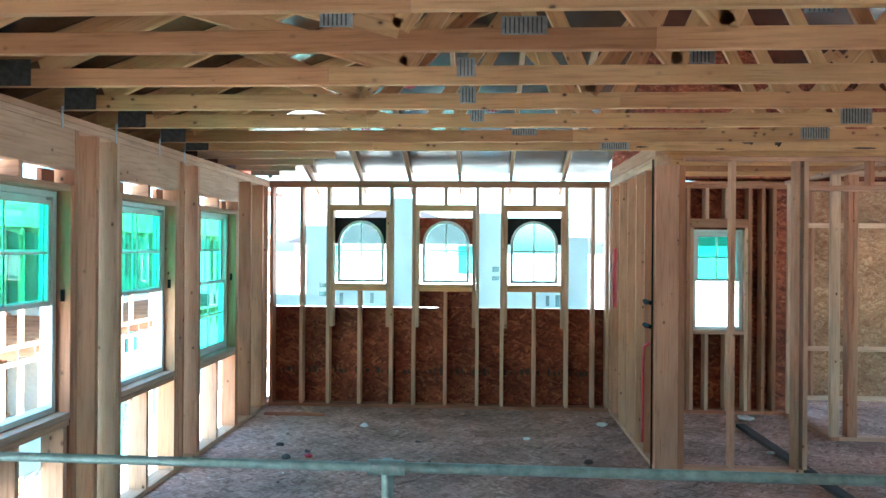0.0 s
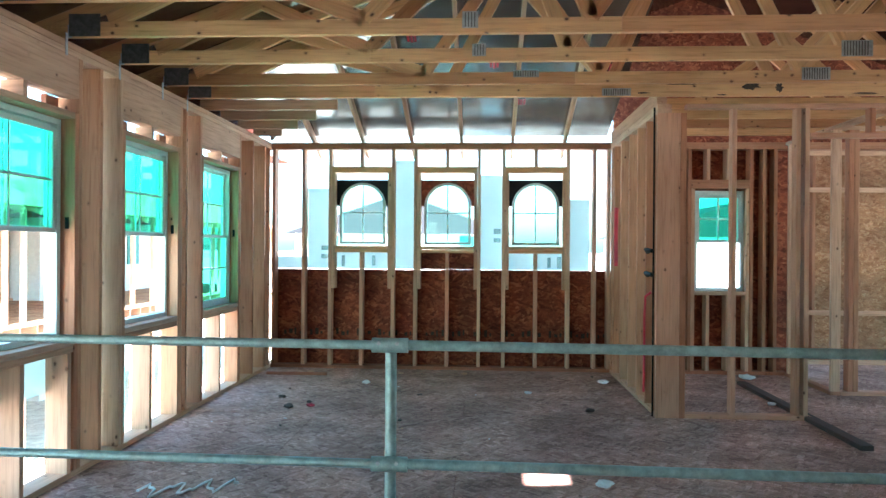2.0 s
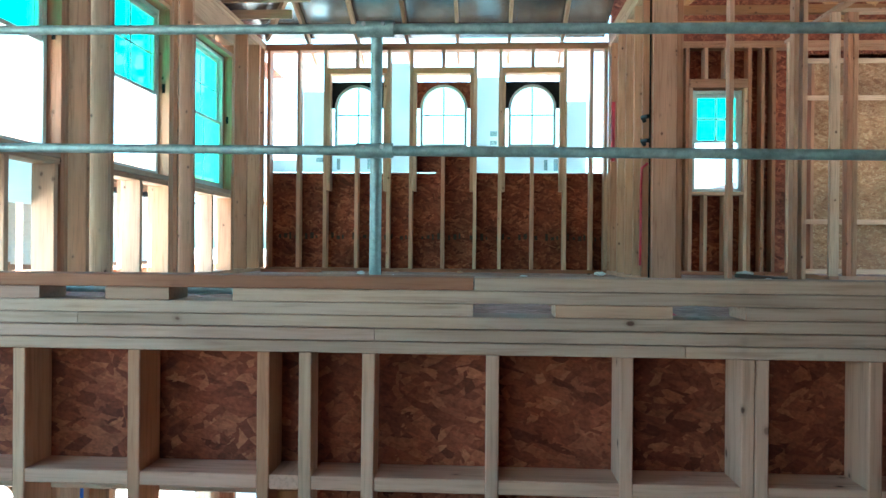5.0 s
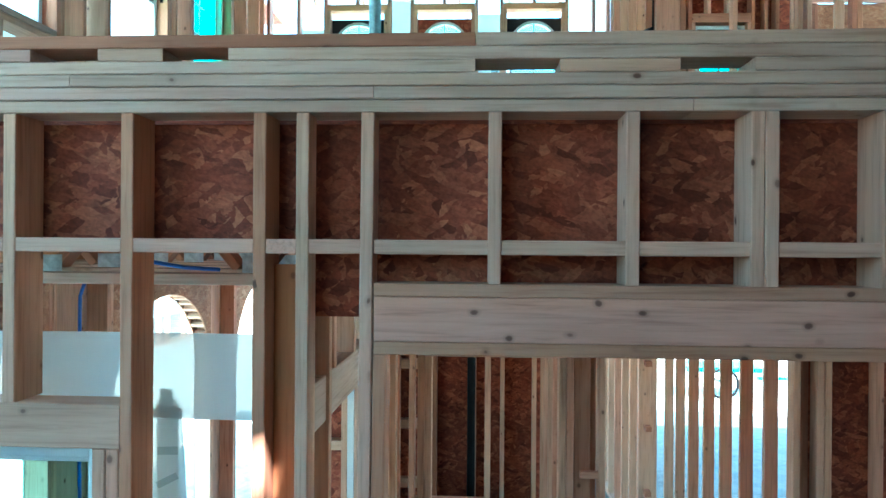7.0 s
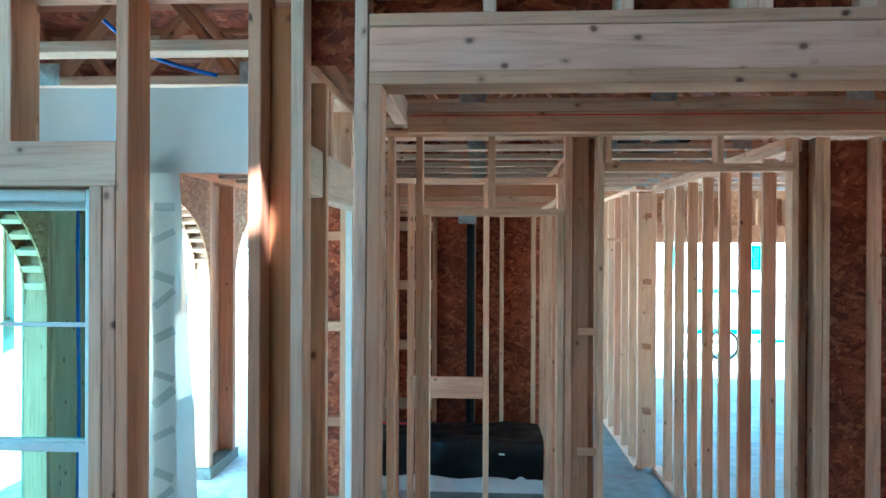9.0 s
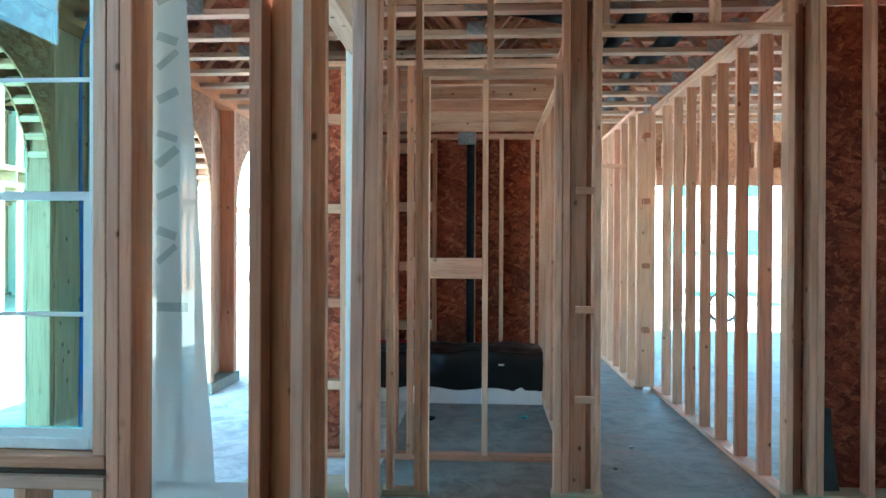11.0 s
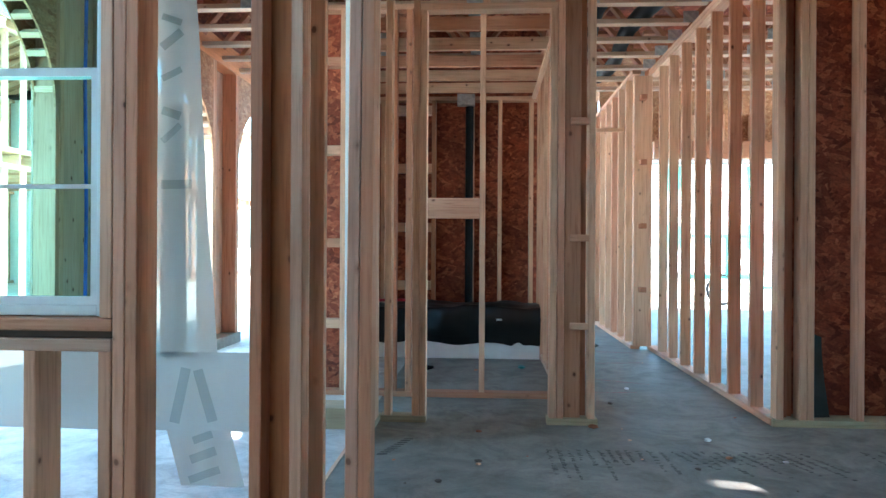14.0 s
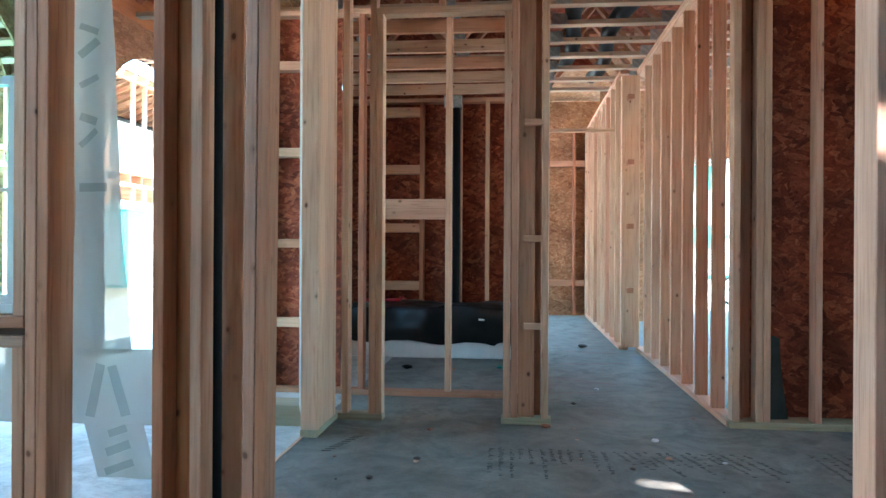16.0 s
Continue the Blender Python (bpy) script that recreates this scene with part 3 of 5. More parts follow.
def sash_window(i, axis, at, a0, a1, z0, z1, label, raised, tint_low=None):
    """A hung window; axis is the wall's normal and at its inner face. A raised lower sash doubles the upper glass."""
    w = group_of("window_%d" % i, label, "window")

    def b(name, u0, u1, v0, v1, p0, p1, mat=VINYL):
        if axis == "x":
            return board(w, name, at - v1, at - v0, u0, u1, p0, p1, mat)
        return board(w, name, u0, u1, at + v0, at + v1, p0, p1, mat)

    f = 0.035
    b("window_frame", a0, a0 + f, 0, 0.08, z0, z1)
    b("window_frame", a1 - f, a1, 0, 0.08, z0, z1)
    b("window_frame", a0 + f, a1 - f, 0, 0.08, z0, z0 + f)
    b("window_frame", a0 + f, a1 - f, 0, 0.08, z1 - f, z1)
    zm = (z0 + z1) / 2

    def sash(p0, p1, v, grid, tint):
        e = 0.026
        bm = bmesh.new()
        for u0, u1, q0, q1 in ((a0 + f, a1 - f, p0, p0 + e), (a0 + f, a1 - f, p1 - e, p1), (a0 + f, a0 + f + e, p0 + e, p1 - e), (a1 - f - e, a1 - f, p0 + e, p1 - e)):
            r = bmesh.ops.create_cube(bm, size=1.0)
            d = Vector((0.025, u1 - u0, q1 - q0)) if axis == "x" else Vector((u1 - u0, 0.025, q1 - q0))
            c = Vector((at - v - 0.0125, (u0 + u1) / 2, (q0 + q1) / 2)) if axis == "x" else Vector(((u0 + u1) / 2, at + v + 0.0125, (q0 + q1) / 2))
            for vert in r["verts"]:
                vert.co = Vector((vert.co.x * d.x, vert.co.y * d.y, vert.co.z * d.z)) + c
        me = bpy.data.meshes.new("sash")
        bm.to_mesh(me)
        bm.free()
        frame_ob = link("sash", me, w, Matrix.Identity(4), VINYL)
        vv = at - v - 0.012 if axis == "x" else at + v + 0.012
        q = [(a0 + f + e, p0 + e), (a1 - f - e, p0 + e), (a1 - f - e, p1 - e), (a0 + f + e, p1 - e)]
        vs = [(vv, u, z) if axis == "x" else (u, vv, z) for u, z in q]
        g = raw_mesh("pane", vs, [(0, 1, 2, 3)], tint, frame_ob)
        g.visible_shadow = False
        if grid:
            um, pm = (a0 + a1) / 2, (p0 + p1) / 2
            for o in (b("glazing_bar", um - 0.007, um + 0.007, v + 0.008, v + 0.017, p0 + e, p1 - e),
                      b("glazing_bar", a0 + f + e, a1 - f - e, v + 0.009, v + 0.016, pm - 0.007, pm + 0.007)):
                o.parent = frame_ob

    sash(zm - 0.012, z1 - f, 0.045, True, tint_low or GLASS)
    if raised:
        sash(zm - 0.02, z1 - f - 0.02, 0.012, True, GLASS_PALE)
    else:
        sash(z0 + f, zm + 0.012, 0.012, True, tint_low or GLASS)
    return w


# ---- upper storey: left wall ----
wl = group_of("wall_left", "sunlit wood stud wall with three tall hung windows", "wall")
LX1 = LX - 0.14
board(wl, "bottom_plate", LX1, LX, 2.283, FY, UF, UF + T, PINE)
board(wl, "top_plate", LX1, LX + 0.002, -1.0, FY - 0.003, UT - T, UT, PINE)
board(wl, "top_plate", LX1, LX, -1.0, FY - 0.003, UT - 2 * T, UT - T - 0.001, PINE)
LWIN = [(3.28, 4.18), (4.80, 5.65), (6.18, 7.08)]
for y0, y1 in LWIN:
    for y in (y0 - 0.04, y1 + 0.002):
        board(wl, "jack_stud", LX1, LX, y, y + T, UF + T, 5.53, RUST)
    for y in (y0 - 0.08, y1 + 0.042):
        board(wl, "king_stud", LX1, LX, y, y + T, UF + T, UT - 2 * T, RUST if y > y1 else PINE)
    board(wl, "window_header", LX1 + 0.03, LX - 0.001, y0 - 0.04, y1 + 0.04, 5.622, UT - 2 * T - 0.002, PINE)
    board(wl, "header_base", LX1, LX - 0.002, y0 + 0.001, y1, 5.492, 5.53, PINE)
    for ua, ub in ((0.0, 0.26), (0.52, 0.66), (0.86, 1.0)):
        board(wl, "slot_block", LX1 + 0.002, LX1 + 0.035, y0 + ua * (y1 - y0) + 0.002, y0 + ub * (y1 - y0) - 0.002, 5.532, 5.620, FIR)
    for u in (0.47,):
        ym = y0 + u * (y1 - y0)
        board(wl, "cripple_stud", LX1, LX - 0.01, ym, ym + T, 5.531, 5.621, PINE)
    board(wl, "window_sill_plate", LX1, LX, y0 + 0.001, y1, 4.128, 4.166, GREY)
    board(wl, "window_sill_plate", LX1, LX - 0.004, y0 + 0.001, y1, 4.088, 4.126, PINE)
    for u in (0.44, 0.93) if y0 < 4 else (0.44,):
        ym = y0 + u * (y1 - y0)
        board(wl, "cripple_stud", LX1, LX, ym, ym + T, UF + T, 4.087, PINE)
    if y0 < 4:
        panel(wl, "wrap_sheet", LX1 - 0.006, LX1 - 0.004, y0 - 0.1, y1 + 0.1, 3.85, 4.14, WRAP, "white translucent house wrap")
prev = 2.283
for y0, y1 in LWIN + [(FY, FY)]:
    panel(wl, "wrap_sheet", LX1 - 0.006, LX1 - 0.004, prev, y0 - 0.1 if y0 < FY else FY + 0.14, UF - 0.3, UT, WRAP, "white translucent house wrap")
    prev = y1 + 0.1
for y in (2.45, 2.86, 4.46, 5.80, 7.53, 7.95, 8.12):
    board(wl, "stud", LX1, LX, y, y + T, UF + T, UT - 2 * T, RUST)
for i, (y0, y1) in enumerate(LWIN):
    sash_window(4 + i, "x", LX - 0.085, y0 + 0.005, y1 - 0.005, 4.168, 5.487, "white vinyl hung window, lower sash %s, green tinted glass" % ("raised open" if i < 2 else "closed"), i < 2)

for y0, y1 in LWIN:
    lt = board(None, "window_latch", LX - 0.06, LX - 0.035, y1 - 0.006, y1 - 0.001, 4.83, 4.90, BLACK_PIPE)
    tagged(lt, "small black window latch on the wooden jamb", "latch", "window latches", "thing")

# ---- upper storey: right partition and rooms behind ----
wr = group_of("wall_right", "bare stud partition beside the upper room", "wall")
RX1 = RX + 0.115
RE = 6.03
board(wr, "bottom_plate", RX, RX1, RE + 0.04, FY, UF, UF + T, PINE)
for i in (0, 1):
    board(wr, "top_plate", RX, RX1, RE, FY - 0.003, UT - T * (i + 1) + 0.001, UT - T * i, PINE)
for y in (6.13, 6.42, 6.78, 7.17, 7.58, 7.98, 8.14):
    board(wr, "stud", RX, RX1, y, y + T, UF + T, UT - 2 * T, RUST)
board(wr, "post", RX + 0.0, RX + 0.19, RE, RE + 0.04, UF, UT - 2 * T, PINE)
board(wr, "post", RX + 0.192, RX + 0.24, RE + 0.001, RE + 0.09, UF, UT - 2 * T, FIR)

ws = group_of("wall_stud_row", "open stud row between landing and room", "wall")
board(ws, "bottom_plate", RX + 0.242, 2.70, RE, RE + 0.09, UF, UF + T, PINE)
board(ws, "top_plate", RX + 0.242, 6.0, RE, RE + 0.09, UT - T, UT, PINE)
for x in (2.045, 2.56, 2.63):
    board(ws, "stud", x, x + T, RE, RE + 0.09, UF + T, UT - T, PINE)
board(ws, "cripple_stud", 3.15, 3.19, RE, RE + 0.09, 5.70, UT - T, FIR)
board(ws, "door_header", 2.67, 4.2, RE, RE + 0.09, 5.66, 5.70, PINE)

w2 = group_of("wall_back_right", "red strand board outer wall with one hung window", "wall")
RW0, RW1 = 2.375, 2.93
panel(w2, "sheathing_sheet", RX1, RW0, fy1 + 0.002, fy1 + 0.013, UF, UT, OSB_RED)
panel(w2, "sheathing_sheet", RW1, 3.5, fy1 + 0.002, fy1 + 0.013, UF, UT, OSB_RED)
panel(w2, "sheathing_sheet", RW0, RW1, fy1 + 0.002, fy1 + 0.013, UF, 4.27, OSB_RED)
panel(w2, "sheathing_sheet", RW0, RW1, fy1 + 0.002, fy1 + 0.013, 5.36, UT, OSB_RED)
board(w2, "bottom_plate", RX1, 3.4, FY, fy1, UF, UF + T, FIR)
for x in (2.19, RW0 - 0.08, RW1 + 0.045, 3.12, 3.24):
    board(w2, "stud", x, x + T, FY, fy1, UF + T, UT - 2 * T, FIR)
for x in (RW0 - 0.04, RW1 + 0.003):
    board(w2, "jack_stud", x, x + T, FY, fy1, UF + T, 5.42, PINE)
board(w2, "window_header", RW0 - 0.04, RW1 + 0.04, FY - 0.002, fy1, 5.421, 5.52, PINE)
board(w2, "window_sill_plate", RW0, RW1, FY - 0.002, fy1, 4.225, 4.263, PINE)
for x in (2.5, 2.72):
    board(w2, "cripple_stud", x, x + T, FY, fy1, UF + T, 4.224, PINE)
    board(w2, "cripple_stud", x, x + T, FY, fy1, 5.521, UT - 2 * T, PINE)
sash_window(7, "y", FY + 0.05, RW0 + 0.004, RW1 - 0.004, 4.27, 5.40, "white vinyl hung window, lower sash raised open", True)

w3 = group_of("wall_side_right", "stud partition of reddish lumber", "wall")
board(w3, "bottom_plate", 3.36, 3.45, 7.12, FY, UF, UF + T, PINE)
board(w3, "top_plate", 3.36, 3.45, 6.3, FY - 0.003, UT - T, UT, PINE)
for y in (7.12, 8.1):
    board(w3, "stud", 3.36, 3.45, y, y + T, UF + T, UT - T, PINE if y > 7 else FIR)
board(w3, "bottom_plate", 3.46, 5.9, 7.12, 7.21, UF, UF + T, PINE)
for x in (3.52, 3.57):
    board(w3, "stud", x, x + T + 0.01, 7.12, 7.21, UF + T, UT - T, RUST)
board(w3, "top_plate", 3.46, 5.9, 7.12, 7.21, UT - T, UT, PINE)
w4 = group_of("wall_far_right", "sunlit tan strand board outer wall with studs", "wall")
panel(w4, "sheathing_sheet", 3.45, 7.4, 9.2, 9.212, UF, UT, OSB_TAN)
for x in (3.5, 4.04, 5.2, 5.6, 6.0):
    board(w4, "stud", x, x + T, 9.06, 9.198, UF + T, UT, FIR)
for z in (UF, 3.94, 5.45, UT - T):
    board(w4, "block", 3.45, 7.4, 9.05, 9.058, z, z + 0.06, PINE)
# unseen side wall, added with openings that light the right upper rooms
for y0, y1, z0, z1 in ((2.3, 9.2, UF, 3.9), (2.3, 9.2, 5.7, UT), (2.3, 2.8, 3.9, 5.7), (5.2, 5.5, 3.9, 5.7), (8.2, 9.2, 3.9, 5.7)):
    panel(w4, "sheathing_sheet", 7.4, 7.42, y0, y1, z0, z1, OSB_TAN)
panel(upper_floor, "floor_sheet", 3.4, 7.4, FY + 0.143, 9.3, UF - 0.02, UF, OSB_FLOOR)

# ---- roof ----
PITCH = 0.36
RIDGE_X, CZ = 2.6, UT + 0.02
EAVE_X = -3.1


def top_z(x):
    return CZ + 0.16 + PITCH * (min(x, 2 * RIDGE_X - x) - LX)


TR = [2.41, 2.91, 3.50, 4.11, 4.73, 5.38, 5.84]


# nail plates on each truss: x from, x to, height of the lower and the upper edge over the chord's underside
PLATES = {2.41: ((0.02, 0.14, 0.05, 0.15), (1.6, 1.72, 0.03, 0.10)), 2.91: ((0.07, 0.255, 0.06, 0.135), (-0.665, -0.53, 0.098, 0.175), (1.257, 1.365, 0.135, 0.19)),
          3.5: ((-0.127, -0.036, 0.034, 0.126), (0.98, 1.10, 0.09, 0.17)), 4.11: ((-0.132, -0.041, 0.03, 0.125),), 4.73: ((-0.084, 0.006, 0.034, 0.116), (2.276, 2.47, 0.015, 0.118)),
          5.38: ((0.213, 0.402, 0.048, 0.10), (2.309, 2.511, 0.016, 0.109)), 5.84: ((0.943, 1.172, 0.005, 0.065), (3.3, 3.45, 0.02, 0.10))}


def truss(y, heavy=False):
    tr = group_of("roof_truss", "golden pine roof truss with steel nail plates", "roof truss", "thing", "roof trusses over the upper room", (0, y, CZ))
    w, hh = T, 0.089
    zc = CZ + hh / 2
    b = lambda n, p, q, m=GOLD: beam(tr, n, (p[0], y, p[1]), (q[0], y, q[1]), w, hh, m)
    x_end = 2 * RIDGE_X - LX
    d = 0.145 if heavy else hh
    jx = 0.9 * math.sin(y * 5.1)
    chord_l = board(tr, "bottom_chord", LX - 0.14, jx, y - w / 2, y + w / 2, CZ, CZ + d, GOLD)
    chord_r = board(tr, "bottom_chord", jx + 0.002, x_end + 0.14, y - w / 2, y + w / 2, CZ, CZ + d, GOLD)
    b("top_chord", (EAVE_X, top_z(EAVE_X) - 0.05), (RIDGE_X, top_z(RIDGE_X) - 0.05))
    b("top_chord", (RIDGE_X, top_z(RIDGE_X) - 0.05), (x_end + 0.6, top_z(x_end + 0.6) - 0.05))
    sh = 0.25 * math.sin(y * 2.3 + 0.6)
    nodes_low = [LX + 0.25, -0.55 + sh, 0.75 + sh, 2.3, 4.25, 5.8]
    nodes_top = [-1.5, 0.2, 1.6, 3.6, 5.0, 6.6]
    for a, c in zip(nodes_low, nodes_top):
        b("web", (a, CZ + hh), (c, top_z(c) - 0.1))
    for a, c in zip(nodes_low[1:], nodes_top):
        b("web", (a, CZ + hh), (c, top_z(c) - 0.1))
    for xa, xb, za, zb in PLATES[round(y, 2)]:
        on = chord_l if xa < jx else chord_r
        pl = board(on, "nail_plate", xa, xb, y - w / 2 - 0.004, y - w / 2 - 0.001, CZ + za, CZ + zb, GALV, "ribbed galvanised nail plate")
        pl.matrix_parent_inverse = on.matrix_basis.inverted()
        for q in range(1, int((xb - xa) / 0.018)):
            xr = xa + 0.018 * q
            rb = board(on, "plate_rib", xr - 0.003, xr + 0.003, y - w / 2 - 0.0058, y - w / 2 - 0.0041, CZ + za + 0.006, CZ + zb - 0.006, HEEL)
            rb.matrix_parent_inverse = on.matrix_basis.inverted()
    if heavy:
        for k, (xx, ln, zz, hh2) in enumerate(((1.22, 0.10, 0.02, 0.012), (1.45, 0.22, 0.09, 0.010), (1.85, 0.07, 0.004, 0.010), (2.05, 0.13, 0.05, 0.05), (2.3, 0.06, 0.03, 0.07), (2.62, 0.12, 0.10, 0.015), (2.9, 0.2, 0.01, 0.014))):
            ring_ = []
            for q in range(18):
                a = 2 * math.pi * q / 18
                r = 1 + 0.7 * noise.noise(Vector((k * 3.1, 2.2 * math.cos(a), 2.2 * math.sin(a))))
                ring_.append((xx + ln / 2 + 0.5 * ln * r * math.cos(a), CZ + max(0.004, min(d - 0.004, zz + hh2 / 2 + 0.5 * hh2 * r * math.sin(a)))))
            vs = [(x, yy, z) for yy in (y - w / 2 - 0.0025, y - w / 2 - 0.0008) for x, z in ring_]
            fs = [tuple(range(18)), tuple(range(35, 17, -1))] + [(q, 18 + q, 18 + (q + 1) % 18, (q + 1) % 18) for q in range(18)]
            mk = raw_mesh("scorch_mark", vs, fs, SOOT, chord_r, "black scorched smudge")
            mk.matrix_parent_inverse = chord_r.matrix_basis.inverted()
    pl = board(chord_l, "heel_plate", LX + 0.01, LX + 0.20, y - w / 2 - 0.004, y - w / 2 - 0.001, CZ + 0.002, CZ + 0.135, HEEL, "large dull steel heel plate")
    pl.matrix_parent_inverse = chord_l.matrix_basis.inverted()
    board(tr, "heel_block", LX - 0.13, LX + 0.12, y - 0.012, y + 0.012, CZ + d + 0.002, CZ + d + 0.14, GREY)
    board(tr, "hurricane_tie", LX + 0.003, LX + 0.006, y - 0.045, y - 0.022, CZ - 0.11, CZ + 0.02, GALV)
    board(tr, "hurricane_tie", LX + 0.003, LX + 0.03, y - 0.0225, y - 0.0195, CZ - 0.005, CZ + 0.07, GALV)
    for ob in tr.children:
        ob.matrix_parent_inverse = tr.matrix_world.inverted()
    return tr


for i, y in enumerate(TR):
    truss(y, y == TR[-1])
for y in (6.35, 6.85, 7.35, 7.85):
    tr = group_of("roof_truss", "flat lower chord of a roof truss over the side rooms", "roof truss", "thing", "roof trusses over the side rooms", (0, y, CZ))
    board(tr, "bottom_chord", RX1 + 0.02, 7.3, y - T / 2, y + T / 2, CZ, CZ + 0.089, GOLD).matrix_parent_inverse = tr.matrix_world.inverted()
    beam(tr, "web", (1.9, y, CZ + 0.089), (3.0, y, CZ + 0.9), T, 0.089, GOLD).matrix_parent_inverse = tr.matrix_world.inverted()
    beam(tr, "web", (3.9, y, CZ + 0.089), (3.0, y, CZ + 0.9), T, 0.089, GOLD).matrix_parent_inverse = tr.matrix_world.inverted()
    L = LX + (FY - y) * 0.62
    j = group_of("hip_jack", "short ceiling jack of pale lumber by the hip", "roof framing", "thing", "hip jacks", (0, y, CZ))
    board(j, "jack_chord", LX - 0.1, L, y - T / 2, y + T / 2, CZ, CZ + 0.089, PINE).matrix_parent_inverse = j.matrix_world.inverted()
hip_z = lambda y: CZ + 0.10 + PITCH * (FY + 0.1 - y)
for x in (-1.99, -1.41, -0.84, -0.26, 0.33, 0.93):
    j = group_of("hip_rafter", "pale sloping jack rafter under the foil roof boards", "roof framing", "thing", "jack rafters", (x, 0, CZ))
    y_top = max(TR[-1] + 0.03, FY - (x - LX) / 0.62)
    beam(j, "rafter", (x, FY + 0.5, hip_z(FY + 0.5) - 0.06), (x, y_top, hip_z(y_top) - 0.06), T, 0.089, PINE).matrix_parent_inverse = j.matrix_world.inverted()
hp = group_of("hip_beam", "pale diagonal hip beam", "roof framing", "thing")
beam(hp, "rafter", (LX, FY, CZ + 0.06), (LX + (FY - TR[-1]) * 0.62, TR[-1] + 0.04, hip_z(TR[-1]) - 0.05), T, 0.12, PINE)
board(wr, "rafter", RX, RX + 0.08, RE + 0.03, FY, UT + 0.004, UT + 0.12, PINE)

roof = group_of("roof", "roof boards with dull foil face below", "roof")


def sheet(parent, name, quad, mat, th=0.012):
    n = (Vector(quad[1]) - Vector(quad[0])).cross(Vector(quad[2]) - Vector(quad[0])).normalized()
    if n.z < 0:
        n = -n
    lo = [Vector(p) for p in quad]
    hi = [p + n * th for p in lo]
    return raw_mesh(name, lo + hi, [(0, 1, 2, 3), (7, 6, 5, 4), (0, 4, 5, 1), (1, 5, 6, 2), (2, 6, 7, 3), (3, 7, 4, 0)], mat, parent)


XE = 2 * RIDGE_X - LX + 0.7
# holes added in the unseen deck so that sun patches land indoors
SUN_HOLES = [(1.26, 1.56, 1.45, 1.75), (2.98, 3.18, -2.17, -2.14), (0.53, 0.65, -1.22, -1.12)]


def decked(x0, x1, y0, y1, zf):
    """One roof board, left out where a hole is cut through it for a sun patch."""
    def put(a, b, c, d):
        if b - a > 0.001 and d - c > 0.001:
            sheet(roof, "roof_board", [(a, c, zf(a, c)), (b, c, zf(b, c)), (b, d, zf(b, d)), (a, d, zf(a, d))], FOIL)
    for vx0, vx1, vy0, vy1 in SUN_HOLES:
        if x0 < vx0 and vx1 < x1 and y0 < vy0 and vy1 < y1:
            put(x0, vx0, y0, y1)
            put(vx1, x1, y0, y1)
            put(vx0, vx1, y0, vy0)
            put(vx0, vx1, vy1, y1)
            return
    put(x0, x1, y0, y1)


slope = lambda x, y: top_z(x)
hips = lambda x, y: hip_z(y)
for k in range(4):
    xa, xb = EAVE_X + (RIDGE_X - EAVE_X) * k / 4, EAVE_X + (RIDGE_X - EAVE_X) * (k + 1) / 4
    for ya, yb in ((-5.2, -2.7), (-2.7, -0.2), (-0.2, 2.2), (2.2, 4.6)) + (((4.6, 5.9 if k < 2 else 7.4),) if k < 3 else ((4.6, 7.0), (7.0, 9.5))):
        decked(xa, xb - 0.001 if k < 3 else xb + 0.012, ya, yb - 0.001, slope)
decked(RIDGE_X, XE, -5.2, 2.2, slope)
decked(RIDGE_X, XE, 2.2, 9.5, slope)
# the long slope runs out along the hip
HIP_Y = FY + 0.1 - 0.06 / PITCH
sheet(roof, "roof_board", [(x, y, top_z(x)) for x, y in ((EAVE_X, 5.9), (LX + HIP_Y - 5.9, 5.9), (LX, HIP_Y), (EAVE_X, HIP_Y + LX - EAVE_X))], FOIL)
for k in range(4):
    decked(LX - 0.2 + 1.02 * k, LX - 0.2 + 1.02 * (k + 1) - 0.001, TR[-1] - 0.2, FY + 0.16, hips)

for k, (x, y) in enumerate(((-0.72, 6.55), (0.05, 6.95), (0.62, 6.85), (1.18, 7.0), (-0.62, 5.5), (0.35, 7.6), (-1.25, 7.3))):
    st = group_of("foil_stamp", "small red printed stamp on the foil roof board", "marking", "thing", "stamps on the foil", (x, y, hip_z(y)))
    for q in range(3):
        xa, ya = x + 0.032 * q, y + 0.012 * (q % 2)
        sheet(st, "stamp_bar", [(xa, ya, hip_z(ya) - 0.004), (xa + 0.022, ya, hip_z(ya) - 0.004), (xa + 0.022, ya + 0.10, hip_z(ya + 0.10) - 0.004), (xa, ya + 0.10, hip_z(ya + 0.10) - 0.004)], RED_PLASTIC, 0.002).matrix_parent_inverse = st.matrix_world.inverted()

for k in range(6):
    y0 = -5.2 + 2.45 * k
    panel(roof, "soffit_board", EAVE_X, LX1 - 0.012, y0, y0 + 2.446, UT - 0.09, UT - 0.078, OSB_RED)

ends = group_of("wall_gable", "strand board gable ends under the roof", "wall")
for y, zg, xg in ((9.3, UT + 0.14, RX1 + 0.1), (-5.1, UT - 0.1, EAVE_X)):
    raw_mesh("gable_sheet", [(xg, y, zg), (XE, y, zg), (XE, y, top_z(XE)), (RIDGE_X, y, top_z(RIDGE_X)), (xg, y, top_z(xg)),
                             (xg, y + 0.012, zg), (XE, y + 0.012, zg), (XE, y + 0.012, top_z(XE)), (RIDGE_X, y + 0.012, top_z(RIDGE_X)), (xg, y + 0.012, top_z(xg))],
             [(0, 1, 2, 3, 4), (9, 8, 7, 6, 5), (0, 5, 6, 1), (1, 6, 7, 2), (2, 7, 8, 3), (3, 8, 9, 4), (4, 9, 5, 0)], OSB_RED, ends)
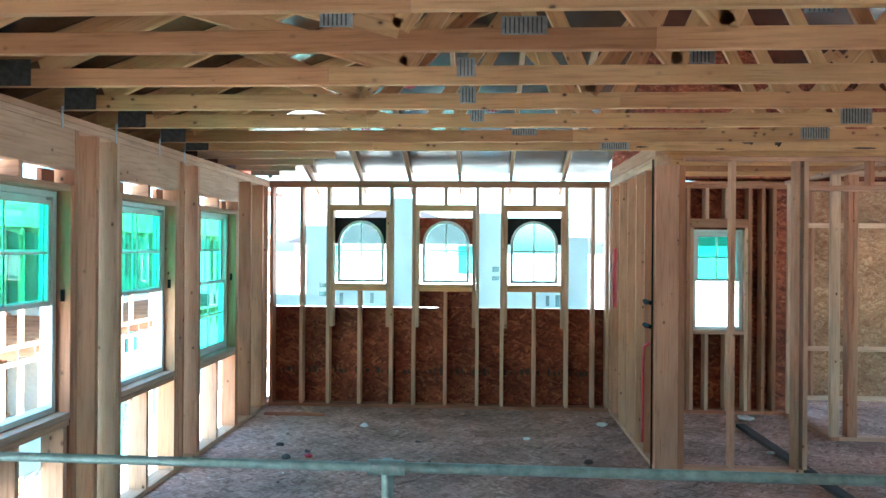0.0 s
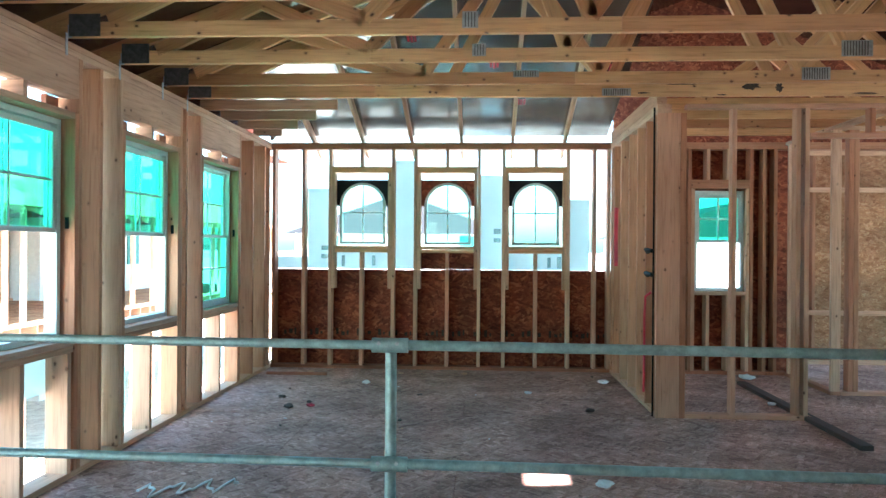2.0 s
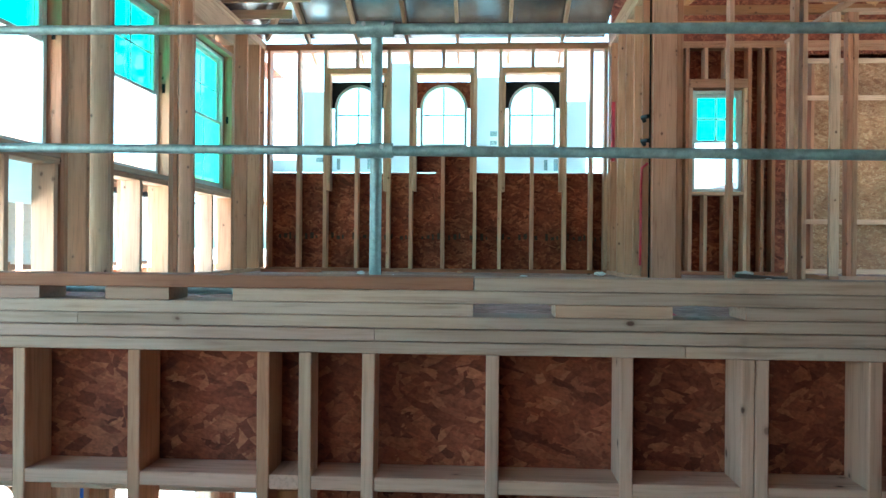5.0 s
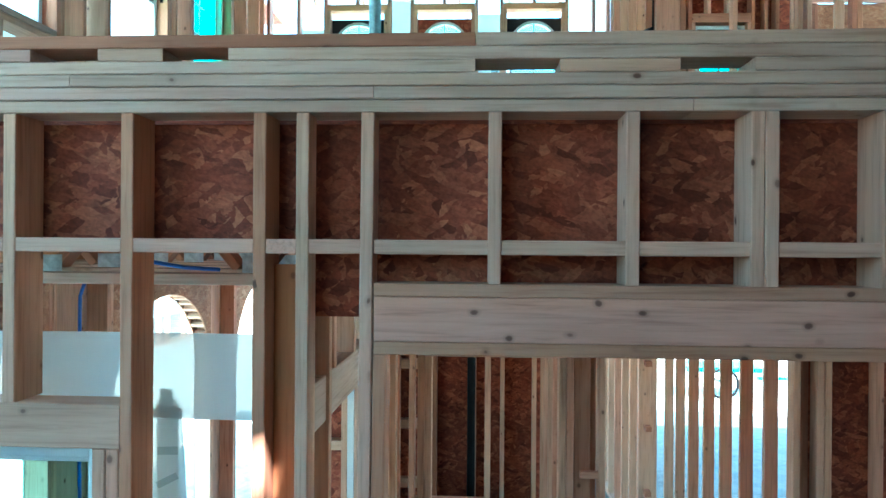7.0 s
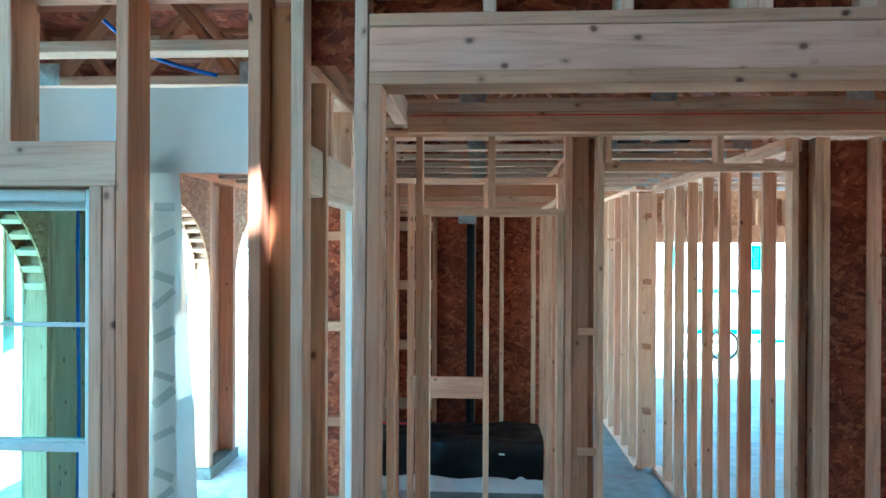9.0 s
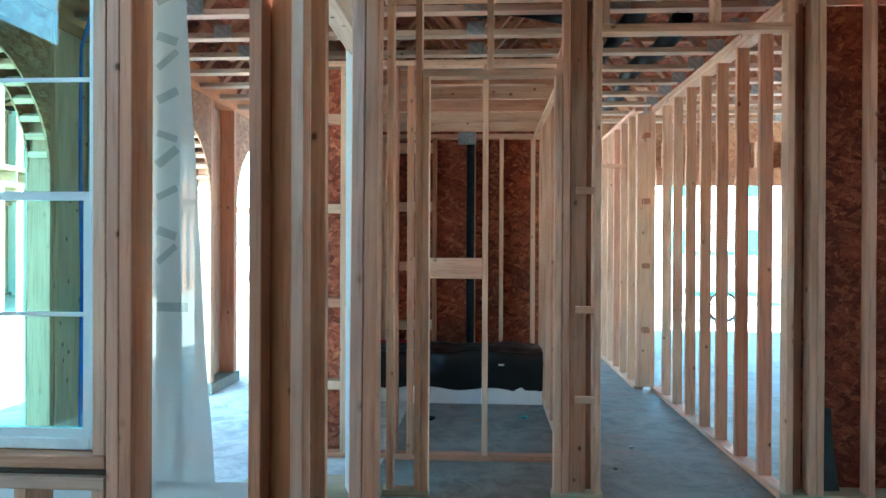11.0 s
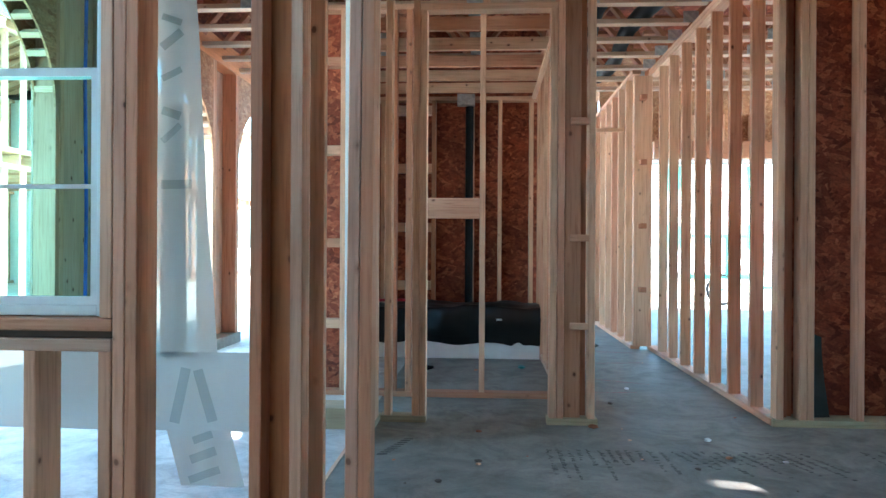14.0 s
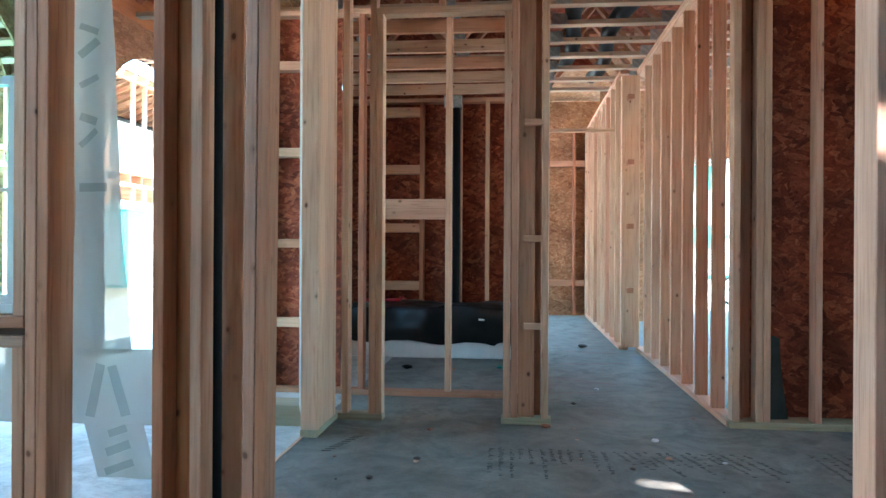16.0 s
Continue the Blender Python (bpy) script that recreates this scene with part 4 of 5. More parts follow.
panel(ends, "soffit_sheet", 7.4, XE, -5.1, 9.3, UT, UT + 0.012, OSB_RED)

# ---- guard rail of pipes at the upper floor's edge ----
gr = group_of("guard_rail", "green-grey steel pipe guard rail with couplers on the upper floor edge", "guard rail", "thing", at=(-0.34, 2.55, UF))
RY = 2.549


def tz(x, za, zb):
    return za + (x + 1.566) / 2.828 * (zb - za)


for za, zb, nm in ((4.386, 4.372, "top_rail"), (3.962, 3.941, "middle_rail"), (3.462, 3.452, "bottom_rail")):
    tube(gr, nm, [(-2.44, RY, tz(-2.44, za, zb)), (-0.29, RY, tz(-0.29, za, zb))], 0.0165, PIPE_GREEN)
    tube(gr, nm, [(-0.40, RY + 0.004, tz(-0.4, za, zb) + 0.001), (3.4, RY + 0.004, tz(3.4, za, zb))], 0.0185, PIPE_GREEN)
    cp = tube(gr, "coupler", [(-0.40, RY, tz(-0.34, za, zb)), (-0.27, RY, tz(-0.34, za, zb))], 0.027, PIPE_GREEN)
    for s in (-0.033, 0.033):
        tube(cp, "coupler_bolt", [(-0.34 + s, RY - 0.032, tz(-0.34, za, zb) + 0.01), (-0.34 + s, RY + 0.03, tz(-0.34, za, zb) + 0.01)], 0.007, GALV)
tube(gr, "post", [(-0.335, RY + 0.035, UF), (-0.335, RY + 0.03, 4.40)], 0.021, PIPE_GREEN)
for ob in gr.children:
    ob.matrix_parent_inverse = gr.matrix_world.inverted()

# ---- lower storey: partitions ----
SHIFT[0] = 0.033
CT = 2.745
wp = group_of("wall_partition", "stud partition with a framed door opening", "wall")
PY, PD = 4.03, 0.089


def pstud(x, z0, z1, mat=None, y=PY, d=PD, name="stud"):
    return board(wp, name, x, x + T, y, y + d, z0, z1, mat)


pstud(-0.50, Z0 + T, CT)
pstud(-0.342, Z0 + T, CT)
pstud(-0.302, Z0 + T, 2.315, name="jack_stud")
board(wp, "door_header", -0.302, 0.47, PY, PY + PD, 2.316, 2.352, PINE)
pstud(0.055, 2.353, CT, name="cripple_stud")
pstud(0.43, Z0 + T, 2.315, name="jack_stud")
pstud(0.472, Z0 + T, CT)
pstud(0.645, Z0 + T, CT)
for z in (1.665, 1.01, 0.515):
    board(wp, "block", 0.545, 0.644, PY - 0.004, PY + 0.028, z, z + T, PINE)
board(wp, "backing_stud", 0.515, 0.605, PY + 0.03, PY + 0.07, Z0 + T, CT, PINE)
board(wp, "backing_stud", 0.607, 0.643, PY + 0.09, PY + 0.13, Z0 + T, CT, FIR)
for x0, x1 in ((-0.52, -0.262), (0.42, 0.70)):
    board(wp, "bottom_plate", x0, x1, PY - 0.002, PY + PD, Z0, Z0 + T, TREATED)
board(wp, "top_plate", -0.52, 3.2, PY, PY + PD, CT, CT + T, PINE)
board(wp, "corridor_header", 0.684, 1.70, PY + 0.02, PY + PD, 2.555, 2.60, PINE)
pstud(0.685, 2.601, CT, name="cripple_stud")
pstud(1.28, 2.601, CT, name="cripple_stud")

wq = group_of("wall_closet", "inner stud wall behind the door opening", "wall")
QY = 4.72
board(wq, "bottom_plate", -1.2, 0.55, QY, QY + PD, Z0, Z0 + T, FIR)
board(wq, "top_plate", -1.2, 0.55, QY, QY + PD, 2.55, 2.588, PINE)
for x in (-0.56, -0.46, 0.03, 0.5):
    board(wq, "stud", x, x + T, QY, QY + PD, Z0 + T, 2.55, PINE if x > 0 else FIR)
board(wq, "block", -0.42, 0.029, QY - 0.002, QY + 0.04, 1.165, 1.30, PINE, "wide pale blocking board")
panel(wq, "backing_sheet", -1.25, -0.7, QY + PD + 0.002, QY + PD + 0.014, Z0, 2.6, OSB_RED)
for z in (0.46, 1.0, 1.62, 2.21):
    board(wq, "block", -1.16, -0.9, QY, QY + PD, z - 0.03, z + 0.03, PINE)
for x in (-1.2, -0.9):
    board(wq, "stud", x, x + T, QY, QY + PD, Z0 + T, 2.55, PINE)

wb = group_of("wall_bath_back", "red strand board wall with studs behind the bathtub", "wall")
BY = 7.12
panel(wb, "sheathing_sheet", -1.3, 0.66, BY + 0.14, BY + 0.152, Z0, 3.29, OSB_RED)
board(wb, "bottom_plate", -1.3, 0.6, BY, BY + 0.139, Z0, Z0 + T, FIR)
board(wb, "top_plate", -1.3, 0.6, BY, BY + 0.139, 2.44, 2.478, PINE)
for x in (-0.98, -0.47, -0.085, 0.19, 0.5):
    board(wb, "stud", x, x + T, BY, BY + 0.139, Z0 + T, 2.44, PINE if x != -0.47 else FIR)
for z in (0.55, 1.13, 1.72, 2.3):
    board(wb, "block", -0.94, -0.471, BY, BY + 0.09, z, z + 0.09, PINE)
wbr = group_of("wall_bath_side", "stud wall between bathroom and corridor", "wall")
board(wbr, "bottom_plate", 0.56, 0.65, PY + 0.16, 7.4, Z0, Z0 + T, PINE)
board(wbr, "top_plate", 0.56, 0.65, PY + 0.09, 10.7, CT - T, CT, PINE)
for y in (4.5, 4.9, 5.3, 5.7, 6.1, 6.5, 6.9, 7.3, 10.5):
    board(wbr, "stud", 0.56, 0.65, y, y + T, Z0 + T, CT - T, PINE)

wbl = group_of("wall_bath_left", "tan strand board wall closing the bathroom", "wall")
for y0, y1, z0, z1 in ((4.83, 5.06, Z0, 3.3), (6.22, 7.27, Z0, 3.3), (5.06, 6.22, Z0, 0.6), (5.06, 6.22, 2.2, 3.3)):
    panel(wbl, "sheathing_sheet", -1.33, -1.318, y0, y1, z0, z1, OSB_TAN)
for y in (5.0, 6.25, 6.6, 7.0):
    board(wbl, "stud", -1.316, -1.227, y, y + T, Z0 + T, 2.55, FIR)

# bathtub under black film
tubb = group_of("bathtub", "white bathtub covered with black plastic film", "bathtub", "thing", at=(-0.2, 6.75, Z0))
board(tubb, "apron", -1.0, 0.555, 6.42, 6.47, Z0, 0.15, TUB_WHITE)
board(tubb, "basin", -1.0, 0.555, 6.475, 7.11, Z0, 0.36, TUB_WHITE)
N, M = 60, 22
vs, fs = [], []
for i in range(N + 1):
    for j in range(M + 1):
        x = -1.02 + 1.58 * i / N
        s = j / M
        if s < 0.35:
            y, z = 6.405 - 0.02 * math.sin(s * 9), 0.12 + 0.32 * s / 0.35
        else:
            y, z = 6.40 + 0.70 * (s - 0.35) / 0.65, 0.44
        wv = noise.noise(Vector((x * 3.1, s * 4, 0.3)))
        wv2 = noise.noise(Vector((x * 9.0, s * 11, 3.3)))
        vs.append((x, y - 0.03 * wv - 0.012 * wv2, z + 0.05 * wv * (1 if s < 0.1 or s > 0.3 else 0.5) + 0.015 * wv2))
for i in range(N):
    for j in range(M):
        a = i * (M + 1) + j
        fs.append((a, a + M + 1, a + M + 2, a + 1))
raw_mesh("plastic_film", vs, fs, BLACK_FILM, tubb, "crumpled black plastic film", True)
board(tubb, "label_sticker", 0.17, 0.22, 6.36, 6.362, 0.33, 0.345, PAPER)
for ob in tubb.children:
    ob.matrix_parent_inverse = tubb.matrix_world.inverted()

# corridor's stud wall towards the garage
wg = group_of("wall_corridor", "long open stud wall between corridor and garage", "wall")
GX = 1.675
board(wg, "bottom_plate", GX, GX + 0.089, 4.12, 7.2, Z0, Z0 + T, PINE)
for i in (0, 1):
    board(wg, "top_plate", GX, GX + 0.089, 4.12, 7.2, CT - T * (i + 1) + 0.001, CT - T * i, PINE)
for y in (4.43, 4.82, 5.21, 5.59, 5.98, 6.37, 6.74):
    board(wg, "stud", GX, GX + 0.08, y, y + T, Z0 + T, CT - 2 * T, PINE)
for y in (7.12, 7.16):
    board(wg, "stud", GX - 0.155, GX + 0.02, y, y + T, Z0 + T, CT - 2 * T, PINE)
for z in (0.55, 1.17, 1.79, 2.42):
    board(wg, "block", GX - 0.11, GX - 0.05, 7.03, 7.115, z, z + 0.05, FIR)
board(wg, "bottom_plate", GX - 0.165, GX - 0.075, 7.2, 10.7, Z0, Z0 + T, PINE)
board(wg, "top_plate", GX - 0.165, GX - 0.075, 7.2, 10.7, CT - T, CT, PINE)
for i in range(9):
    y = 7.5 + 0.406 * i
    board(wg, "stud", GX - 0.165, GX - 0.075, y, y + T, Z0 + T, CT - T, PINE)
board(wg, "block", 0.66, GX - 0.166, 7.6, 7.638, 2.20, 2.238, PINE)

we = group_of("wall_corridor_end", "tan strand board wall at the corridor's end", "wall")
panel(we, "sheathing_sheet", 0.5, 1.75, 10.9, 10.912, Z0, 3.19, OSB_TAN)
for x in (0.62, 1.33, 1.6):
    board(we, "stud", x, x + T, 10.76, 10.898, Z0 + T, CT, FIR)
for z in (0.42, 2.2):
    board(we, "block", 0.66, 1.59, 10.80, 10.897, z, z + 0.09, PINE)

wc = group_of("wall_corner", "strand board backed stud wall at the corridor's corner", "wall")
for x, mt in ((1.702, PINE), (1.827, PINE), (1.868, PINE), (2.14, PINE), (2.55, PINE), (2.96, PINE)):
    board(wc, "stud", x, x + T, 4.10, 4.189, Z0 + T, CT, mt)
board(wc, "stud", 1.742, 1.782, 4.165, 4.25, Z0 + T, CT, FIR)
board(wc, "stud", 1.786, 1.824, 4.20, 4.25, Z0 + T, CT, FIR)
panel(wc, "backing_sheet", 1.80, 6.0, 4.252, 4.264, Z0, CT, OSB_RED)
board(wc, "bottom_plate", 1.68, 6.0, 4.085, 4.25, Z0, Z0 + T, TREATED)
face = [(1.91, 4.17, Z0 + T), (2.03, 4.185, Z0 + T), (2.0, 4.185, 0.22), (1.985, 4.185, 0.38), (1.98, 4.18, 0.475), (1.912, 4.17, 0.50)]
pl = raw_mesh("plastic_scrap", face + [(x, y + 0.006, z) for x, y, z in face], [(0, 1, 2, 3, 4, 5), (11, 10, 9, 8, 7, 6)] + [(q, 6 + q, 6 + (q + 1) % 6, (q + 1) % 6) for q in range(6)], PLASTIC_DULL)
tagged(pl, "thin pale teal plastic offcut standing in a stud bay", "scrap", kind="thing")

# short wall left of the door opening
wk = group_of("wall_stub", "short stud wall of pale lumber", "wall")
KX = -0.618
board(wk, "bottom_plate", KX, KX + 0.091, 3.62, 4.10, Z0, Z0 + T, TREATED)
board(wk, "stud", KX, KX + 0.091, 3.626, 3.664, Z0 + T, CT, PINE)
board(wk, "stud", KX + 0.004, KX + 0.089, 3.668, 3.96, Z0 + T, CT, PINE)
board(wk, "stud", KX, KX + 0.091, 3.965, 4.003, Z0 + T, CT, PINE)
board(wk, "top_plate", KX, KX + 0.091, 2.29, 4.02, CT - T, CT, PINE)
board(wk, "stud", KX + 0.01, KX + 0.103, 2.562, 2.60, Z0 + T, CT - T, PINE)
board(wk, "bottom_plate", KX, KX + 0.103, 2.34, 2.60, Z0, Z0 + T, TREATED)
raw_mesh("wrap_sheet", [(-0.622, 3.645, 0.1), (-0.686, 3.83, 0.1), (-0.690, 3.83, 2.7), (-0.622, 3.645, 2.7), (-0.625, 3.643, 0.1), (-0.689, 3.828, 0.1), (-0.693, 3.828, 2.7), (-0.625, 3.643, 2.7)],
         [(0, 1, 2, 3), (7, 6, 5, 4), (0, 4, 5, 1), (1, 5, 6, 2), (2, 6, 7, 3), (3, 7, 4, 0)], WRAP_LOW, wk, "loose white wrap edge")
board(wk, "sill_strip", -0.615, -0.598, 2.35, 3.615, Z0, Z0 + 0.006, PINE, "thin pale strip on the slab")
board(wk, "kerb", -1.25, -0.635, 3.82, 4.02, Z0, 0.10, TREATED)

# wall running back from the front wall towards the porch
wx = group_of("wall_porch_side", "stud and header framing beside the porch", "wall")
board(wx, "top_plate", -0.638, -0.508, 2.29, 3.5, 2.75, 2.80, GREY)
board(wx, "door_header", -0.618, -0.527, 2.29, 3.54, 2.31, 2.47, GREY)
for y in (2.29, 2.7, 3.1):
    board(wx, "cripple_stud", -0.618, -0.527, y, y + T, 2.471, 2.75, PINE)

# ---- ceiling of the lower storey: floor trusses ----
def floor_truss(y, x0, x1):
    ft = group_of("floor_truss", "pale wood floor truss with steel nail plates", "floor truss", "thing", "floor trusses", ((x0 + x1) / 2, y, CT))
    zb, zt = CT + T + 0.002, UF - 0.022
    low = board(ft, "bottom_chord", x0, x1, y - 0.045, y + 0.045, zb, zb + T, GREY)
    board(ft, "top_chord", x0, x1, y - 0.045, y + 0.045, zt - T, zt, FIR)
    n = max(2, int((x1 - x0) / 0.75))
    st = (x1 - x0) / n
    for i in range(n):
        a = x0 + st * i
        if y < 2.6 and a < -0.7:
            continue
        beam(ft, "web", (a + 0.05, y, zb + T), (a + st / 2, y, zt - T), 0.089, T, FIR)
        beam(ft, "web", (a + st / 2, y, zt - T), (a + st - 0.05, y, zb + T), 0.089, T, FIR)
        pl = board(low, "nail_plate", a - 0.06 + st, a + 0.06 + st, y - 0.049, y - 0.046, zb, zb + 0.09, GALV)
        pl.matrix_parent_inverse = low.matrix_basis.inverted()
    for ob in ft.children:
        ob.matrix_parent_inverse = ft.matrix_world.inverted()


for i in range(13):
    y = 2.46 + 0.488 * i
    floor_truss(y, LX1, 1.7)
    if i > 2:
        floor_truss(y, 1.75, 7.3)
lb = group_of("lintel_beam", "dropped pale beam with a red chalk line over the hall", "beam", "structure")
board(lb, "beam", -0.30, 3.2, 3.20, 3.24, 2.635, 2.725, PINE)
board(lb, "beam", -0.30, 3.2, 3.20, 3.29, 2.727, 2.765, GREY)
board(lb, "chalk_line", -0.28, 3.19, 3.1965, 3.1985, 2.706, 2.711, RED_PLASTIC, "thin red snapped chalk line")
board(lb, "side_beam", -0.36, -0.305, 2.29, 3.24, 2.68, 2.78, GREY)
# dropped joists over the bathroom
for i in range(5):
    y = 4.95 + 0.5 * i
    dj = group_of("ceiling_joist", "pale dropped ceiling joist over the bathroom", "ceiling joist", "thing", "bathroom ceiling joists", (0, y, 2.5))
    board(dj, "joist", -1.2, 0.555, y, y + T, 2.48, 2.575, PINE).matrix_parent_inverse = dj.matrix_world.inverted()
board(wq, "ledger", -0.01 + 0.53, 0.559, QY + 0.1, 7.1, 2.44, 2.478, PINE)

SHIFT[0] = 0.0
# ---- porch with arches on the left ----
pw = group_of("wall_porch_arches", "arched porch wall of strand board and short blocks", "wall")
ARCH = [(2.35, 4.12), (4.85, 6.60), (7.3, 9.05)]
SPR, RISE, BT = 1.80, 0.72, 2.74
for a0, a1 in ARCH:
    c, h = (a0 + a1) / 2, (a1 - a0) / 2
    for xo in (LX, LX - 0.13):
        bm = bmesh.new()
        n = 20
        arc = [(c + h * math.cos(math.pi * i / n), SPR + RISE * math.sin(math.pi * i / n)) for i in range(n + 1)]
        for (y, z), (y2, z2) in zip(arc, arc[1:]):
            q = [bm.verts.new((xo, *p)) for p in ((y, z), (y2, z2), (y2, BT), (y, BT))]
            f = bm.faces.new(q)
        bmesh.ops.remove_doubles(bm, verts=bm.verts, dist=1e-5)
        g = bmesh.ops.extrude_face_region(bm, geom=list(bm.faces))
        for v in g["geom"]:
            if isinstance(v, bmesh.types.BMVert):
                v.co.x -= 0.012
        bmesh.ops.recalc_face_normals(bm, faces=bm.faces)
        me = bpy.data.meshes.new("spandrel")
        bm.to_mesh(me)
        bm.free()
        link("spandrel", me, pw, Matrix.Identity(4), OSB_TAN)
    for i in range(1, 22):
        th = math.pi * i / 22
        y, z = c + (h + 0.022) * math.cos(th), SPR + (RISE + 0.022) * math.sin(th)
        tang = Vector((0, -h * math.sin(th), RISE * math.cos(th))).normalized()
        beam(pw, "arch_block", (LX - 0.014, y, z), (LX - 0.128, y, z), 0.05, 0.038, PINE, tang)
    panel(pw, "arch_lining", LX - 0.1295, LX - 0.1145, a0, a1, BT - 0.05, BT, BLACK_FELT)
for y0, y1 in ((4.12, 4.85), (6.60, 7.30), (9.05, 9.6)):
    for y in (y0, y0 + 0.045, y1 - 0.083, y1 - T - 0.001):
        board(pw, "stud", LX - 0.142, LX, y, y + T, 0.09, BT, PINE)
    panel(pw, "sheathing_sheet", LX - 0.155, LX - 0.144, y0, y1, 0.0, BT, GREY)
    board(pw, "kerb", LX - 0.16, LX + 0.02, y0 - 0.03, y1 + 0.03, Z0 - 0.1, 0.088, CONCRETE)
board(pw, "beam", LX - 0.14, LX, 2.3, 9.6, BT + 0.001, BT + 0.235, GOLD)
panel(pw, "rim_sheet", LX - 0.155, LX - 0.142, 2.3, 9.6, BT + 0.0, UF, OSB_RED)
bp = tube(None, "water_pipe", [(LX + 0.03, 4.38, 0.0), (LX + 0.03, 4.40, 1.2), (LX + 0.035, 4.37, 2.0), (LX + 0.03, 4.39, 2.6), (LX + 0.2, 4.3, 2.95)], 0.011, BLUE_PIPE)
tagged(bp, "blue plastic water pipe running up the porch post", "pipe", kind="thing")
pb = group_of("wall_porch_back", "sheathed stud wall behind the porch", "wall")
panel(pb, "sheathing_sheet", LX, -1.3, 9.4, 9.412, Z0, 2.8, OSB_TAN)
for x in (-2.3, -1.9, -1.5):
    board(pb, "stud", x, x + T, 9.26, 9.398, Z0, 2.75, PINE)

# house wrap on the porch side of the front wall
hw = group_of("house_wrap", "torn white house wrap hanging on the porch side of the studs", "house wrap", "thing", at=(-0.9, 2.3, 1.3))


def cloth(name, x0, x1, z0, z1, y, amp, seed, skew=0.0, taper=0.0, label=""):
    vs, fs = [], []
    n, k = 28, 36
    for i in range(n + 1):
        for j in range(k + 1):
            u, v = i / n, j / k
            x = x0 + (x1 - x0) * u * (1 - taper * v) + skew * (1 - v)
            z = z0 + (z1 - z0) * v
            d = noise.noise(Vector((x * 5 + seed, z * 1.3, seed))) + 0.4 * noise.noise(Vector((x * 14, z * 4, seed)))
            vs.append((x, y + amp * d, z))
    for i in range(n):
        for j in range(k):
            a = i * (k + 1) + j
            fs.append((a, a + k + 1, a + k + 2, a + 1))
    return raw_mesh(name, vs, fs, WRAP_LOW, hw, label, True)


def on_cloth(x0, x1, z0, z1, y, amp, seed, strokes):
    """Printed strokes, each from (u, v) to (u, v) with a width, lying on a sheet of cloth."""
    for ua, va, ub, vb, wd in strokes:
        p, q = Vector((x0 + (x1 - x0) * ua, z0 + (z1 - z0) * va)), Vector((x0 + (x1 - x0) * ub, z0 + (z1 - z0) * vb))
        d = (q - p).normalized()
        nrm = Vector((-d.y, d.x)) * wd / 2
        vs, fs = [], []
        for i in range(13):
            for j in range(5):
                c = p + (q - p) * i / 12 + nrm * (j / 2 - 1)
                k = noise.noise(Vector((c.x * 5 + seed, c.y * 1.3, seed))) + 0.4 * noise.noise(Vector((c.x * 14, c.y * 4, seed)))
                vs.append((c.x, y + amp * k - 0.004, c.y))
        for i in range(12):
            for j in range(4):
                a = i * 5 + j
                fs.append((a, a + 5, a + 6, a + 1))
        raw_mesh("print_bar", vs, fs, WRAP_PRINT, hw, "", True)


cloth("wrap_strip", -2.1, -0.60, 2.37, 2.64, FW + FD + 0.022, 0.016, 1.0)
cloth("hanging_wrap", -1.0, -0.785, 0.60, 2.40, FW + FD + 0.035, 0.022, 2.0, 0.0, 0.55)
cloth("wrap_fold", -1.0, -0.905, 0.58, 2.42, FW + FD + 0.075, 0.02, 12.0, 0.0, 0.25, "doubled grey edge of the hanging wrap")
cloth("wrap_fold", -1.0, -0.955, 0.62, 2.45, FW + FD + 0.095, 0.012, 15.0)
cloth("wrap_strip", -1.0, -0.6, 0.36, 0.62, FW + FD + 0.012, 0.01, 4.0)
cloth("wrap_strip", -2.1, -1.0, 0.36, 0.62, FW + FD + 0.012, 0.01, 6.0)
cloth("wrap_flap", -0.96, -0.74, 0.17, 0.365, FW + FD + 0.035, 0.02, 8.0, 0.05)
for ob in hw.children:
    ob.matrix_parent_inverse = hw.matrix_world.inverted()
C1 = FW + FD
# slanted bars down the hanging sheet, and larger ones on the low strip and flap
bars = []
for k in range(9):
    v = 0.40 + 0.058 * k
    bars.append((0.10, v, 0.40, v + (0.03, -0.012, 0.018)[k % 3], 0.022 + 0.006 * (k % 2)))
bars += [(0.10, 0.925, 0.40, 0.925, 0.026), (0.08, 0.32, 0.60, 0.32, 0.03)]
on_cloth(-1.0, -0.785, 0.60, 2.40, C1 + 0.035, 0.022, 2.0, bars)
on_cloth(-1.0, -0.6, 0.36, 0.62, C1 + 0.012, 0.01, 4.0, [(0.20, 0.10, 0.30, 0.80, 0.034), (0.52, 0.12, 0.40, 0.78, 0.034), (0.86, 0.66, 1.0, 0.70, 0.06)])
on_cloth(-2.1, -1.0, 0.36, 0.62, C1 + 0.012, 0.01, 6.0, [(0.955, 0.12, 0.935, 0.86, 0.03), (0.93, 0.5, 0.87, 0.12, 0.028)])
on_cloth(-0.91, -0.69, 0.17, 0.365, C1 + 0.035, 0.02, 8.0, [(0.16, 0.45, 0.56, 0.62, 0.03), (0.20, 0.78, 0.50, 0.90, 0.026), (0.14, 0.10, 0.62, 0.30, 0.026)])
for ob in hw.children:
    ob.matrix_parent_inverse = hw.matrix_world.inverted()
sash_window(8, "y", FW + 0.05, -1.95, SX["B"] - 0.084, 0.745, 2.31, "white vinyl hung window with pale green glass", False, GLASS_MID)

